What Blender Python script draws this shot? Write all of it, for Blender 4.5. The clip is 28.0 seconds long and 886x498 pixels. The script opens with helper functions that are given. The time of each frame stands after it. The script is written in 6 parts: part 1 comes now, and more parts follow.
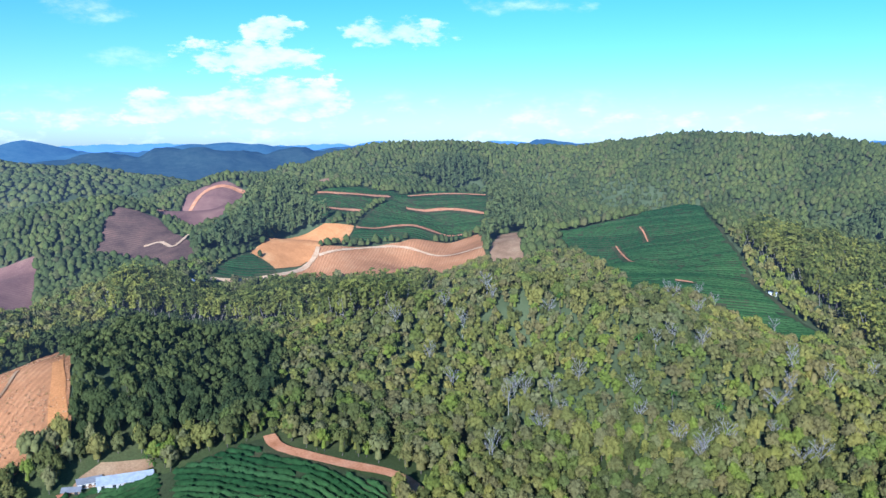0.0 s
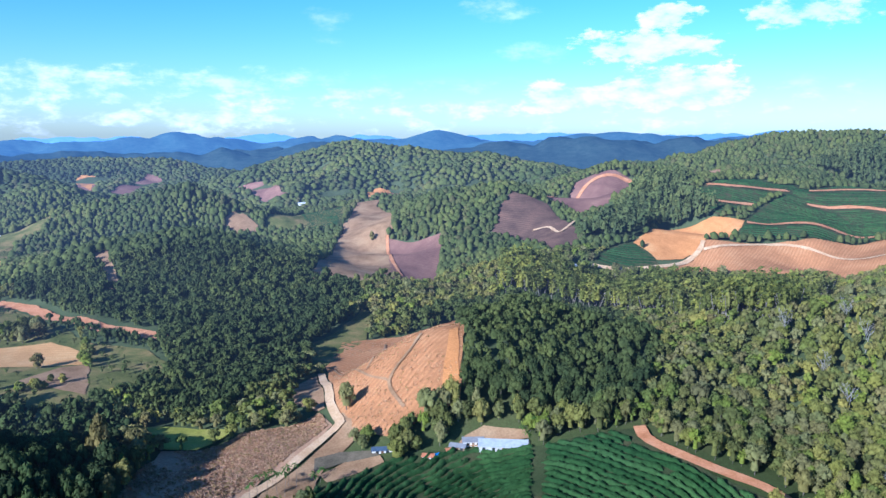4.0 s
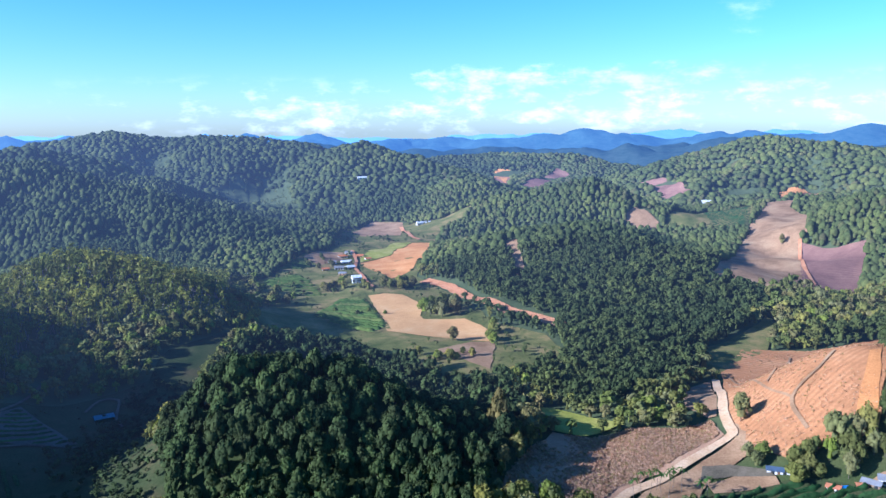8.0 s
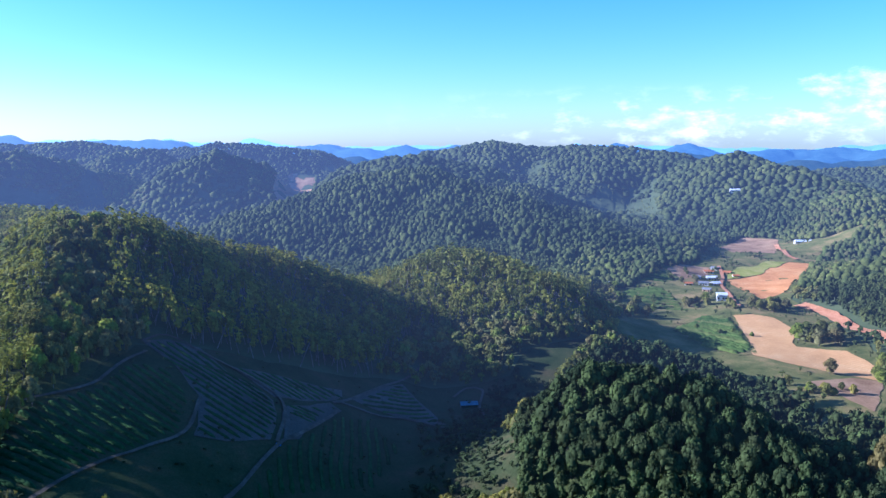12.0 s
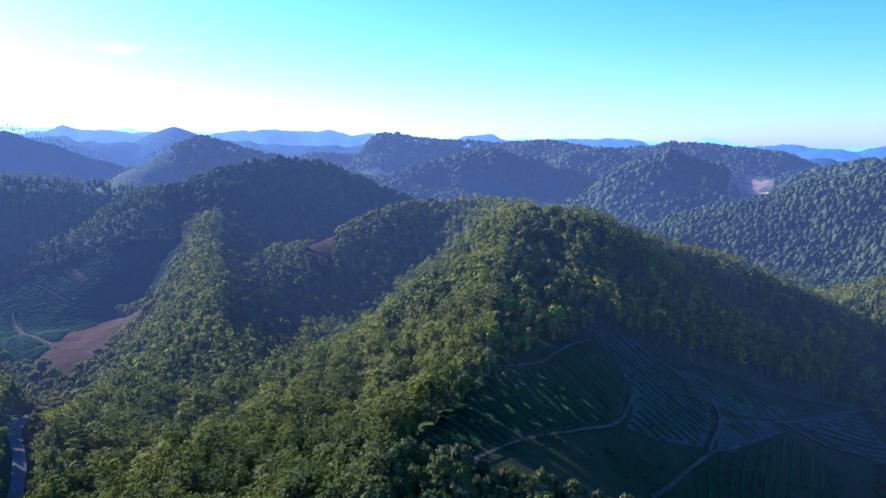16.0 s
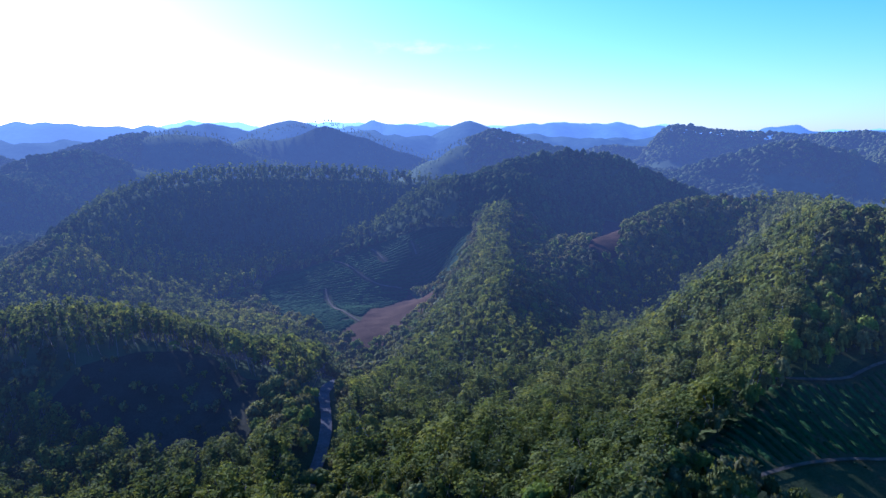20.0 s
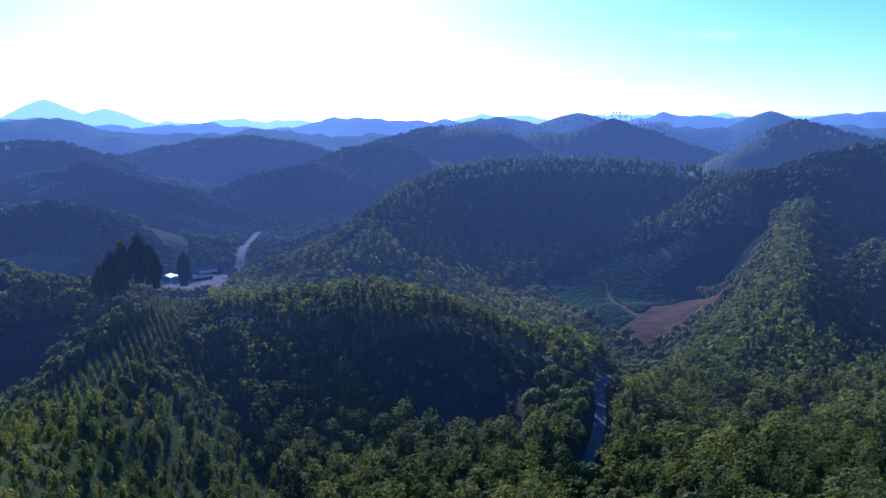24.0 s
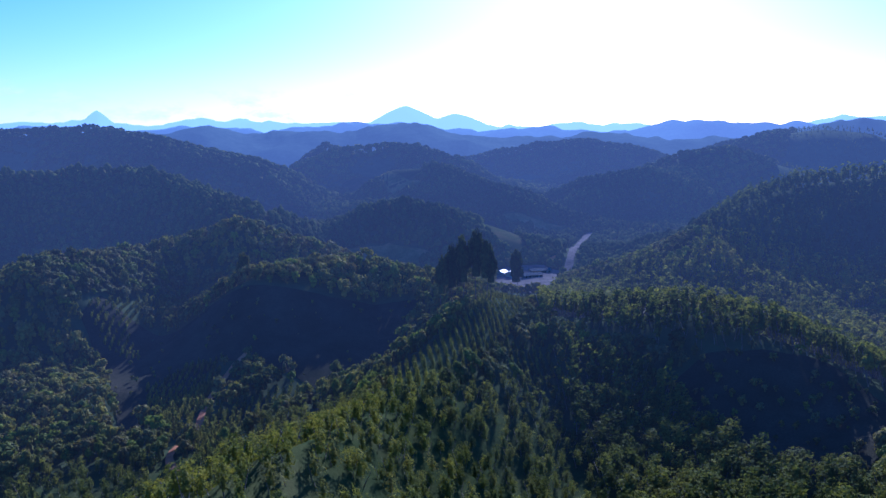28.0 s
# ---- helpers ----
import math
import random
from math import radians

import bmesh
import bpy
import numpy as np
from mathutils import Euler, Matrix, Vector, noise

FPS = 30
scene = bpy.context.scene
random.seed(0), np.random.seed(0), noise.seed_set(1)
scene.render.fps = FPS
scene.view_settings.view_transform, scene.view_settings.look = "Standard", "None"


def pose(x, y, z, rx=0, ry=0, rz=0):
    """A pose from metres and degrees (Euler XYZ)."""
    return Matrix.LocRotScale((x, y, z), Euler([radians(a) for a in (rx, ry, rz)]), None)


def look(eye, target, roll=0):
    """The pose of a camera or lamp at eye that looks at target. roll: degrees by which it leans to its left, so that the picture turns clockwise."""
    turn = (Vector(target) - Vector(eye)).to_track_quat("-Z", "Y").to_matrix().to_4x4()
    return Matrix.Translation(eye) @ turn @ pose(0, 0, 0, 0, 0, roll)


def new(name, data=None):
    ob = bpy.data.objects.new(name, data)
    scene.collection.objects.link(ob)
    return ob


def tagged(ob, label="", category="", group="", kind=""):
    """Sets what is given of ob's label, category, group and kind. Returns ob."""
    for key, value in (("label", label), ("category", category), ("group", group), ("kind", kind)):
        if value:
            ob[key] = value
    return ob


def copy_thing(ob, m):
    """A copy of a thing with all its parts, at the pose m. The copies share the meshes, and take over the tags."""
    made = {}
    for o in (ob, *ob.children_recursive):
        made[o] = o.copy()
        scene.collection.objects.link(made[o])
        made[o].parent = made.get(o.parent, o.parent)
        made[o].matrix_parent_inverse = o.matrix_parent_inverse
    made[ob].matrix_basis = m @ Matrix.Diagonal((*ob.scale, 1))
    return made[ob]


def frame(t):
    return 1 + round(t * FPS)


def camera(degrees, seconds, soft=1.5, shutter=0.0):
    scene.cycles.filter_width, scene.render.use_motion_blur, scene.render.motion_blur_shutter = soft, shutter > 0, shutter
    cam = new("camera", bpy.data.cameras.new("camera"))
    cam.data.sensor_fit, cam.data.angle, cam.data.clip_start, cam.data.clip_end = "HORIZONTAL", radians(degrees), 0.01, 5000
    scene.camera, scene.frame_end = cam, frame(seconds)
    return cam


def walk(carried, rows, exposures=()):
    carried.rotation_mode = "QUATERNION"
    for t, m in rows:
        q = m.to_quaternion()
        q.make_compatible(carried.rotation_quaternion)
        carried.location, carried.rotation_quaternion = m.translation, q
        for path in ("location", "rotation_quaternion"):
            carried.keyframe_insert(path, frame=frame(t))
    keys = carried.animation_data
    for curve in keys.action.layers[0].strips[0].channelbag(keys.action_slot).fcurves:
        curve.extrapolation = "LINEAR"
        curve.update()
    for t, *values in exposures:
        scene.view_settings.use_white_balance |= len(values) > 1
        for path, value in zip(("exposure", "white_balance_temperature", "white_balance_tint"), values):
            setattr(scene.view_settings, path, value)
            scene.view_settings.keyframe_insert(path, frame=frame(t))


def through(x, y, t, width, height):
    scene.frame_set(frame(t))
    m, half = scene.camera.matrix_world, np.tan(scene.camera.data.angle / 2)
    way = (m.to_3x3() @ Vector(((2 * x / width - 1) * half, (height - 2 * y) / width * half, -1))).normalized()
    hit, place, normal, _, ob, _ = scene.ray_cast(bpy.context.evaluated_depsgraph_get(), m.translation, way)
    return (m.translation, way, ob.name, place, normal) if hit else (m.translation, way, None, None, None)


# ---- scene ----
cam = camera(57.9, 28.0)
PATH = [  # seconds, tilt, roll, heading
    (0.0, -7.40, 0.11, 0.09),
    (0.5, -7.54, 0.14, 2.70),
    (1.0, -7.56, 0.10, 5.70),
    (1.5, -7.75, -0.02, 9.31),
    (2.0, -7.83, -0.04, 12.91),
    (2.5, -7.90, -0.07, 16.52),
    (3.0, -7.97, -0.12, 20.02),
    (3.5, -8.02, -0.07, 23.62),
    (5.5, -8.46, 0.12, 37.70),
    (6.0, -8.48, 0.12, 41.20),
    (6.5, -8.49, 0.20, 44.70),
    (7.0, -8.50, 0.38, 48.19),
    (7.5, -8.40, 0.44, 51.78),
    (8.0, -8.29, 0.49, 55.38),
    (8.5, -8.18, 0.53, 58.97),
    (9.0, -8.08, 0.55, 62.47),
    (9.5, -7.98, 0.56, 65.87),
    (10.0, -7.89, 0.56, 69.16),
    (10.5, -7.72, 0.45, 72.06),
    (11.0, -7.54, 0.43, 75.05),
    (11.5, -7.47, 0.40, 78.05),
    (13.5, -7.32, 0.27, 91.43),
    (14.0, -7.33, 0.27, 95.03),
    (14.5, -7.25, 0.17, 98.63),
    (15.0, -7.27, 0.08, 104.32),
    (15.5, -7.44, -0.01, 109.42),
    (16.0, -7.41, -0.14, 112.61),
    (16.5, -7.51, -0.05, 115.11),
    (17.0, -7.59, -0.08, 118.01),
    (17.5, -7.60, -0.00, 120.72),
    (18.0, -7.71, -0.03, 123.32),
    (18.5, -7.74, -0.04, 125.62),
    (19.0, -7.87, 0.05, 127.83),
    (19.5, -7.90, 0.12, 130.33),
    (20.0, -7.94, 0.09, 132.83),
    (20.5, -8.09, 0.19, 134.74),
    (21.0, -8.14, 0.14, 137.34),
    (21.5, -8.19, 0.20, 139.95),
    (22.0, -8.15, 0.15, 142.65),
    (22.5, -8.31, 0.20, 145.26),
    (24.5, -8.34, 0.30, 155.48),
    (25.0, -8.34, 0.25, 158.08),
    (25.5, -8.35, 0.27, 161.09),
    (26.0, -8.36, 0.29, 164.19),
    (26.5, -8.29, 0.32, 167.20),
    (27.0, -8.23, 0.34, 170.41),
    (27.5, -8.07, 0.36, 173.41),
    (28.0, -8.02, 0.40, 176.42),
]
EYE = (0, 0, 130)
EXPOSURES = [(0.0, 1.0, 4720, 12), (3.0, 1.05, 4720, 13), (9.0, 1.33, 4720, 18), (14.0, 1.38, 4650, 26), (20.0, 1.0, 4380, 29), (25.0, 0.68, 4300, 30), (28.0, 0.58, 4300, 31)]
walk(cam, [(t, pose(*EYE, 90 + tilt, roll, heading)) for t, tilt, roll, heading in PATH], EXPOSURES)

# ---- world and sun ----
SUN_HEADING, SUN_HEIGHT = 165, 22.5
world = bpy.data.worlds.new("world")
scene.world = world
world.use_nodes = True
wn, wl = world.node_tree.nodes, world.node_tree.links
sky = wn.new("ShaderNodeTexSky")
sky.sky_type, sky.sun_disc = "NISHITA", False
sky.sun_elevation, sky.sun_rotation = radians(SUN_HEIGHT), radians(-SUN_HEADING)
sky.altitude, sky.air_density, sky.dust_density, sky.ozone_density = 500, 1.0, 0.8, 4.5


def world_math(op, a, b=0.0, c=0.0):
    node = wn.new("ShaderNodeMath")
    node.operation = op
    for i, v in enumerate((a, b, c)):
        if isinstance(v, (int, float)):
            node.inputs[i].default_value = v
        else:
            wl.new(v, node.inputs[i])
    return node.outputs[0]


def world_step(v, low, high):
    node = wn.new("ShaderNodeMapRange")
    node.interpolation_type = "SMOOTHSTEP"
    wl.new(v, node.inputs[0])
    node.inputs[1].default_value, node.inputs[2].default_value = low, high
    return node.outputs[0]


# headings and heights of the sky in degrees, and two noises on them for ragged cloud edges
split = wn.new("ShaderNodeSeparateXYZ")
wl.new(wn.new("ShaderNodeTexCoord").outputs["Generated"], split.inputs[0])
sx, sy, sz = split.outputs
SKY_AZ = world_math("MULTIPLY", world_math("ARCTAN2", world_math("MULTIPLY", sx, -1.0), sy), 57.29578)
SKY_EL = world_math("MULTIPLY", world_math("ARCSINE", sz), 57.29578)
flat = wn.new("ShaderNodeCombineXYZ")
wl.new(SKY_AZ, flat.inputs[0])
wl.new(world_math("MULTIPLY", SKY_EL, 2.2), flat.inputs[1])
billow = wn.new("ShaderNodeTexNoise")
wl.new(flat.outputs[0], billow.inputs["Vector"])
billow.inputs["Scale"].default_value, billow.inputs["Detail"].default_value, billow.inputs["Roughness"].default_value = 0.42, 7.0, 0.62
BILLOW = billow.outputs["Fac"]
bank = wn.new("ShaderNodeTexNoise")
wl.new(flat.outputs[0], bank.inputs["Vector"])
bank.inputs["Scale"].default_value, bank.inputs["Detail"].default_value = 0.13, 3.0
clouds = None


def cloud(heading, rise, wide, tall, amount=1.0, edge=0.22):
    """A cloud in the sky: its middle in degrees of heading and height, its half width and half height."""
    global clouds
    dx = world_math("DIVIDE", world_math("SUBTRACT", SKY_AZ, heading), wide)
    dy = world_math("DIVIDE", world_math("SUBTRACT", SKY_EL, rise), tall)
    d = world_math("ADD", world_math("MULTIPLY", dx, dx), world_math("MULTIPLY", dy, dy))
    v = world_math("SUBTRACT", world_math("MULTIPLY", world_math("SUBTRACT", BILLOW, 0.30), 3.6), d)
    m = world_math("MULTIPLY", world_step(v, 0.0, edge * 3), amount)
    clouds = m if clouds is None else world_math("MAXIMUM", clouds, m)


cloud(11.3, 3.1, 6.9, 2.0, 1.00, 0.14)
cloud(17.6, 2.5, 6.1, 1.4, 0.95, 0.16)
cloud(13.4, 5.9, 6.1, 1.4, 0.90, 0.16)
cloud(11.8, 7.8, 2.5, 1.2, 0.95, 0.16)
cloud(3.4, 7.7, 4.4, 1.3, 0.80, 0.20)
cloud(20.7, 5.6, 3.2, 1.0, 0.40, 0.50)
cloud(-5.2, 9.4, 6.1, 0.7, 0.50, 0.50)
cloud(-10.0, 1.7, 7.3, 0.9, 0.70, 0.40)
cloud(-22.4, 2.0, 2.4, 0.8, 0.60, 0.40)
cloud(45.0, 1.1, 11.3, 0.9, 0.80, 0.30)
cloud(23.5, 8.5, 3.2, 1.0, 0.50, 0.50)
cloud(35.4, 7.4, 2.4, 1.6, 0.35, 0.60)
cloud(39.6, 3.8, 10.5, 0.8, 0.35, 0.60)
cloud(51.9, 3.5, 7.3, 1.4, 0.70, 0.35)
cloud(41.6, 3.6, 8.1, 1.1, 0.60, 0.40)
cloud(65.0, 1.4, 5.7, 1.0, 0.70, 0.35)
cloud(52.6, 3.4, 3.2, 1.2, 0.70, 0.35)
cloud(136.0, 6.2, 8.9, 0.6, 0.60, 0.50)
cloud(139.4, 3.6, 8.1, 0.6, 0.50, 0.50)
# a low bank of broken cumulus over the sunlit side of the sky
low_bank = world_math("MULTIPLY", world_step(SKY_EL, -0.5, 0.8), world_math("SUBTRACT", 1.0, world_step(SKY_EL, 2.0, 4.2)))
side = world_math("SUBTRACT", 1.0, world_step(SKY_AZ, 62.0, 88.0))
broken = world_step(world_math("ADD", world_math("MULTIPLY", BILLOW, 0.7), world_math("MULTIPLY", bank.outputs["Fac"], 0.5)), 0.58, 0.76)
clouds = world_math("MAXIMUM", clouds, world_math("MULTIPLY", world_math("MULTIPLY", broken, low_bank), world_math("MULTIPLY", side, 0.85)))
shade = wn.new("ShaderNodeValToRGB")
shade.color_ramp.elements[0].position, shade.color_ramp.elements[0].color = 0.38, (4.0, 4.6, 5.6, 1)
shade.color_ramp.elements[1].position, shade.color_ramp.elements[1].color = 0.62, (6.2, 6.3, 6.5, 1)
wl.new(BILLOW, shade.inputs[0])
tone = wn.new("ShaderNodeMix")
tone.data_type = "RGBA"
wl.new(clouds, tone.inputs[0])
deep = wn.new("ShaderNodeHueSaturation")
deep.inputs["Saturation"].default_value, deep.inputs["Value"].default_value = 1.2, 0.92
wl.new(sky.outputs[0], deep.inputs["Color"])
wl.new(deep.outputs[0], tone.inputs[6])
wl.new(shade.outputs[0], tone.inputs[7])
wl.new(tone.outputs[2], wn["Background"].inputs[0])
wn["Background"].inputs[1].default_value = 0.10
sun = new("sun", bpy.data.lights.new("sun", "SUN"))
sun.data.energy, sun.data.angle, sun.data.color = 5.0, radians(0.5), (1.0, 0.92, 0.78)
a, e = radians(SUN_HEADING), radians(SUN_HEIGHT)
sun.matrix_world = look((-900 * math.sin(a) * math.cos(e), 900 * math.cos(a) * math.cos(e), 900 * math.sin(e)), (0, 0, 0))

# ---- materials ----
AIR, AIR_START, AIR_REACH, AIR_MOST = (0.205, 0.262, 0.455), 260, 1700, 0.26  # haze painted on the land as glow: colour, start, reach, greatest strength


class Nodes:
    """A small builder for node materials."""
    def __init__(self, name):
        self.mat = bpy.data.materials.new(name)
        self.mat.use_nodes = True
        self.tree = self.mat.node_tree
        self.tree.nodes.clear()
        self.out = self.tree.nodes.new("ShaderNodeOutputMaterial")
        self.pos = self.tree.nodes.new("ShaderNodeNewGeometry").outputs["Position"]

    def add(self, kind, **values):
        node = self.tree.nodes.new(kind)
        for key, value in values.items():
            node.inputs[key.replace("_", " ")].default_value = value
        return node

    def link(self, a, b):
        self.tree.links.new(a, b)

    def noise(self, scale, detail=4.0, rough=0.6, stretch=None, turn=0):
        node = self.add("ShaderNodeTexNoise", Scale=scale, Detail=detail, Roughness=rough)
        if stretch:
            m = self.add("ShaderNodeMapping", Scale=stretch, Rotation=(0, 0, radians(turn)))
            self.link(self.pos, m.inputs[0])
            self.link(m.outputs[0], node.inputs["Vector"])
        else:
            self.link(self.pos, node.inputs["Vector"])
        return node.outputs["Fac"]

    def ramp(self, fac, *stops):
        node = self.add("ShaderNodeValToRGB")
        e = node.color_ramp.elements
        while len(e) < len(stops):
            e.new(0.5)
        for i, (p, c) in enumerate(stops):
            e[i].position, e[i].color = p, (*c, 1)
        self.link(fac, node.inputs[0])
        return node.outputs[0]

    def math(self, op, a, b=0.5):
        node = self.add("ShaderNodeMath")
        node.operation = op
        for i, v in enumerate((a, b)):
            if isinstance(v, (int, float)):
                node.inputs[i].default_value = v
            else:
                self.link(v, node.inputs[i])
        return node.outputs[0]

    def mix(self, a, b, fac=0.5, how="MIX"):
        node = self.tree.nodes.new("ShaderNodeMix")
        node.data_type, node.blend_type = "RGBA", how
        for i, v in ((0, fac), (6, a), (7, b)):
            if isinstance(v, (int, float)):
                node.inputs[i].default_value = v
            elif isinstance(v, tuple):
                node.inputs[i].default_value = (*v, 1)
            else:
                self.link(v, node.inputs[i])
        return node.outputs[2]

    def painted_haze(self):
        """Haze painted as emission, from nothing at the edge of the near land outward, stronger toward the sun."""
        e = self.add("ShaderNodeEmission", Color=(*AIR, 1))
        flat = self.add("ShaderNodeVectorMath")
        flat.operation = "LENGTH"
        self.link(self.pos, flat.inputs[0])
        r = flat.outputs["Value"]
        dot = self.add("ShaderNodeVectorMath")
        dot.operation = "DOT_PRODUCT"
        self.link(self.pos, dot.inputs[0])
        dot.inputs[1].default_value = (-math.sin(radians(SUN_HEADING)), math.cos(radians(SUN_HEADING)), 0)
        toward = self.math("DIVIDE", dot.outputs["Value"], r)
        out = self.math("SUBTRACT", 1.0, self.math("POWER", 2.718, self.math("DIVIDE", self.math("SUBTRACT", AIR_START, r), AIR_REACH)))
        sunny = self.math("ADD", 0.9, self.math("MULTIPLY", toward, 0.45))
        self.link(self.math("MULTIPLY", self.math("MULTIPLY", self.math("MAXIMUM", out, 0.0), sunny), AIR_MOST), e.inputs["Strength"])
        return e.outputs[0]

    def distance(self, colour, glow, amount, grows=False, through=0.0):
        """Far land with haze painted on as glow; where it grows, from nothing at the edge of the near land outward."""
        end = self.add("ShaderNodeBsdfDiffuse")
        self.link(colour, end.inputs[0])
        end = end.outputs[0]
        if through:
            tr = self.add("ShaderNodeBsdfTranslucent")
            self.link(self.mix(colour, (1.0, 0.95, 0.35), 1.0, "MULTIPLY"), tr.inputs[0])
            m = self.add("ShaderNodeMixShader", Fac=through)
            self.link(end, m.inputs[1])
            self.link(tr.outputs[0], m.inputs[2])
            end = m.outputs[0]
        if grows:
            e = self.painted_haze()
        else:
            # painted haze: the hills glow blue, stronger and paler toward the sun
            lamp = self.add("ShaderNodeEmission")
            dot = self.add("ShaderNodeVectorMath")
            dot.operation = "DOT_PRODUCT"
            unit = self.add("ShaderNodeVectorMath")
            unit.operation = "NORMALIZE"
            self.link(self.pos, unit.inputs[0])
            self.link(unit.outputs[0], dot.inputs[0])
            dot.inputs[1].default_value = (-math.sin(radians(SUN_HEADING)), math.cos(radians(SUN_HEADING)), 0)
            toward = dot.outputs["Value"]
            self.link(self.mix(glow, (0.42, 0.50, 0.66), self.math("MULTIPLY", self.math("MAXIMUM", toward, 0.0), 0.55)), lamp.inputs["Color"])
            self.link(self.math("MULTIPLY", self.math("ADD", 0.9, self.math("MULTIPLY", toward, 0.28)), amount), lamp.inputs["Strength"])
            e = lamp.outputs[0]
        s = self.add("ShaderNodeAddShader")
        self.link(end, s.inputs[0])
        self.link(e, s.inputs[1])
        self.link(s.outputs[0], self.out.inputs[0])
        return self.mat

    def surface(self, colour, rough=0.9, bump=None, depth=0.3, through=0.0, metal=0.0, spec=0.2, hazed=False):
        p = self.add("ShaderNodeBsdfPrincipled", Roughness=rough, Metallic=metal)
        p.inputs["Specular IOR Level"].default_value = spec
        if isinstance(colour, tuple):
            p.inputs["Base Color"].default_value = (*colour, 1)
        else:
            self.link(colour, p.inputs["Base Color"])
        if bump is not None:
            b = self.add("ShaderNodeBump", Distance=depth, Strength=1.0)
            self.link(bump, b.inputs["Height"])
            self.link(b.outputs[0], p.inputs["Normal"])
        end = p.outputs[0]
        if through:
            tr = self.add("ShaderNodeBsdfTranslucent")
            self.link(self.mix(colour, (1.0, 0.95, 0.35), 1.0, "MULTIPLY"), tr.inputs[0])
            m = self.add("ShaderNodeMixShader", Fac=through)
            self.link(end, m.inputs[1])
            self.link(tr.outputs[0], m.inputs[2])
            end = m.outputs[0]
        # add the painted haze glow on top of the surface
        if hazed:
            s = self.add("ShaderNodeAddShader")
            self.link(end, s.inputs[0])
            self.link(self.painted_haze(), s.inputs[1])
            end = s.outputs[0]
        self.link(end, self.out.inputs[0])
        return self.mat


def leaf_material(name, *colours, through=0.3, grain=0.5, air=0.0, hazed=False):
    """Foliage: one colour a plant along a ramp, with a finer change inside the crown."""
    n = Nodes(name)
    tint = n.add("ShaderNodeAttribute")
    tint.attribute_name = "tint"
    own = n.add("ShaderNodeObjectInfo").outputs["Random"]
    fac = n.math("FRACT", n.math("ADD", tint.outputs["Fac"], own))
    stops = [(i / max(1, len(colours) - 1), c) for i, c in enumerate(colours)]
    base = n.ramp(fac, *stops)
    grey = n.ramp(n.noise(grain, 5, 0.7), (0.3, (0.55, 0.55, 0.55)), (0.7, (1.25, 1.25, 1.2)))
    wide = n.ramp(n.noise(0.007, 4), (0.35, (0.68, 0.74, 0.8)), (0.65, (1.25, 1.18, 1.0)))
    col = n.mix(n.mix(base, grey, 1.0, "MULTIPLY"), wide, 1.0, "MULTIPLY")
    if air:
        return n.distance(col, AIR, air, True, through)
    return n.surface(col, 0.9, through=through, spec=0.03, hazed=hazed)


def soil_material(name, dark, mid, light, furrow=None, turn=0, patch=0.05, hazed=True):
    """Earth with patches, grains and, where it is ploughed or planted, furrows."""
    n = Nodes(name)
    col = n.ramp(n.noise(patch, 6, 0.65), (0.3, dark), (0.5, mid), (0.72, light))
    fine = n.ramp(n.noise(1.3, 5, 0.7), (0.3, (0.72, 0.70, 0.68)), (0.7, (1.15, 1.15, 1.15)))
    col = n.mix(col, fine, 1.0, "MULTIPLY")
    bump = n.noise(0.8, 6, 0.7)
    if furrow:
        w = n.add("ShaderNodeTexWave", Scale=0.314 / furrow, Distortion=3.0, Detail=2.0, Detail_Scale=0.3)
        m = n.add("ShaderNodeMapping", Rotation=(0, 0, radians(turn)))
        n.link(n.pos, m.inputs[0])
        n.link(m.outputs[0], w.inputs["Vector"])
        lines = n.math("MULTIPLY", w.outputs["Fac"], n.noise(0.3, 3))
        col = n.mix(col, dark, n.math("MULTIPLY", lines, 1.3))
        bump = n.math("ADD", n.math("MULTIPLY", w.outputs["Fac"], -0.5), bump)
    # earth takes the painted haze glow by default
    return n.surface(col, 1.0, bump, 0.22, spec=0.0, hazed=hazed)


def hill_material(name, dark, light, glow, amount, grows=False):
    n = Nodes(name)
    fine = n.noise(0.035, 8, 0.75)
    return n.distance(n.ramp(fine, (0.35, dark), (0.65, light)), glow, amount, grows)


# haze is put into these slopes and hills as emission
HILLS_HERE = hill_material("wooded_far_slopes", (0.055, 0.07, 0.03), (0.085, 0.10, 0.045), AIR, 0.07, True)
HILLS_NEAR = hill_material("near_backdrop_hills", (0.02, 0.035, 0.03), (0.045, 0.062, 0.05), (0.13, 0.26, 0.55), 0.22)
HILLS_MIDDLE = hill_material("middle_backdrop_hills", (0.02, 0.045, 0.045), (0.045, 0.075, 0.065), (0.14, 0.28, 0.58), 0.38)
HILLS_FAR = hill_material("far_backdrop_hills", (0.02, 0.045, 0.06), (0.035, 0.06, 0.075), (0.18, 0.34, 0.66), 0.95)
FLOOR = soil_material("woodland_floor", (0.035, 0.048, 0.018), (0.055, 0.07, 0.025), (0.09, 0.09, 0.035), patch=0.02)
ORANGE = soil_material("orange_soil", (0.37, 0.16, 0.055), (0.49, 0.22, 0.075), (0.56, 0.30, 0.12))
FURROWED = soil_material("furrowed_soil", (0.27, 0.13, 0.055), (0.41, 0.19, 0.08), (0.48, 0.26, 0.12), 2.6, 10)
PALE = soil_material("pale_dry_soil", (0.42, 0.23, 0.09), (0.52, 0.29, 0.115), (0.57, 0.37, 0.17), 3.0, 70)
BROWN = soil_material("brown_soil", (0.17, 0.10, 0.05), (0.28, 0.17, 0.09), (0.36, 0.24, 0.13))
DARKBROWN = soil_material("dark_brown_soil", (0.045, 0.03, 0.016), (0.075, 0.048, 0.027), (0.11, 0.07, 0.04))
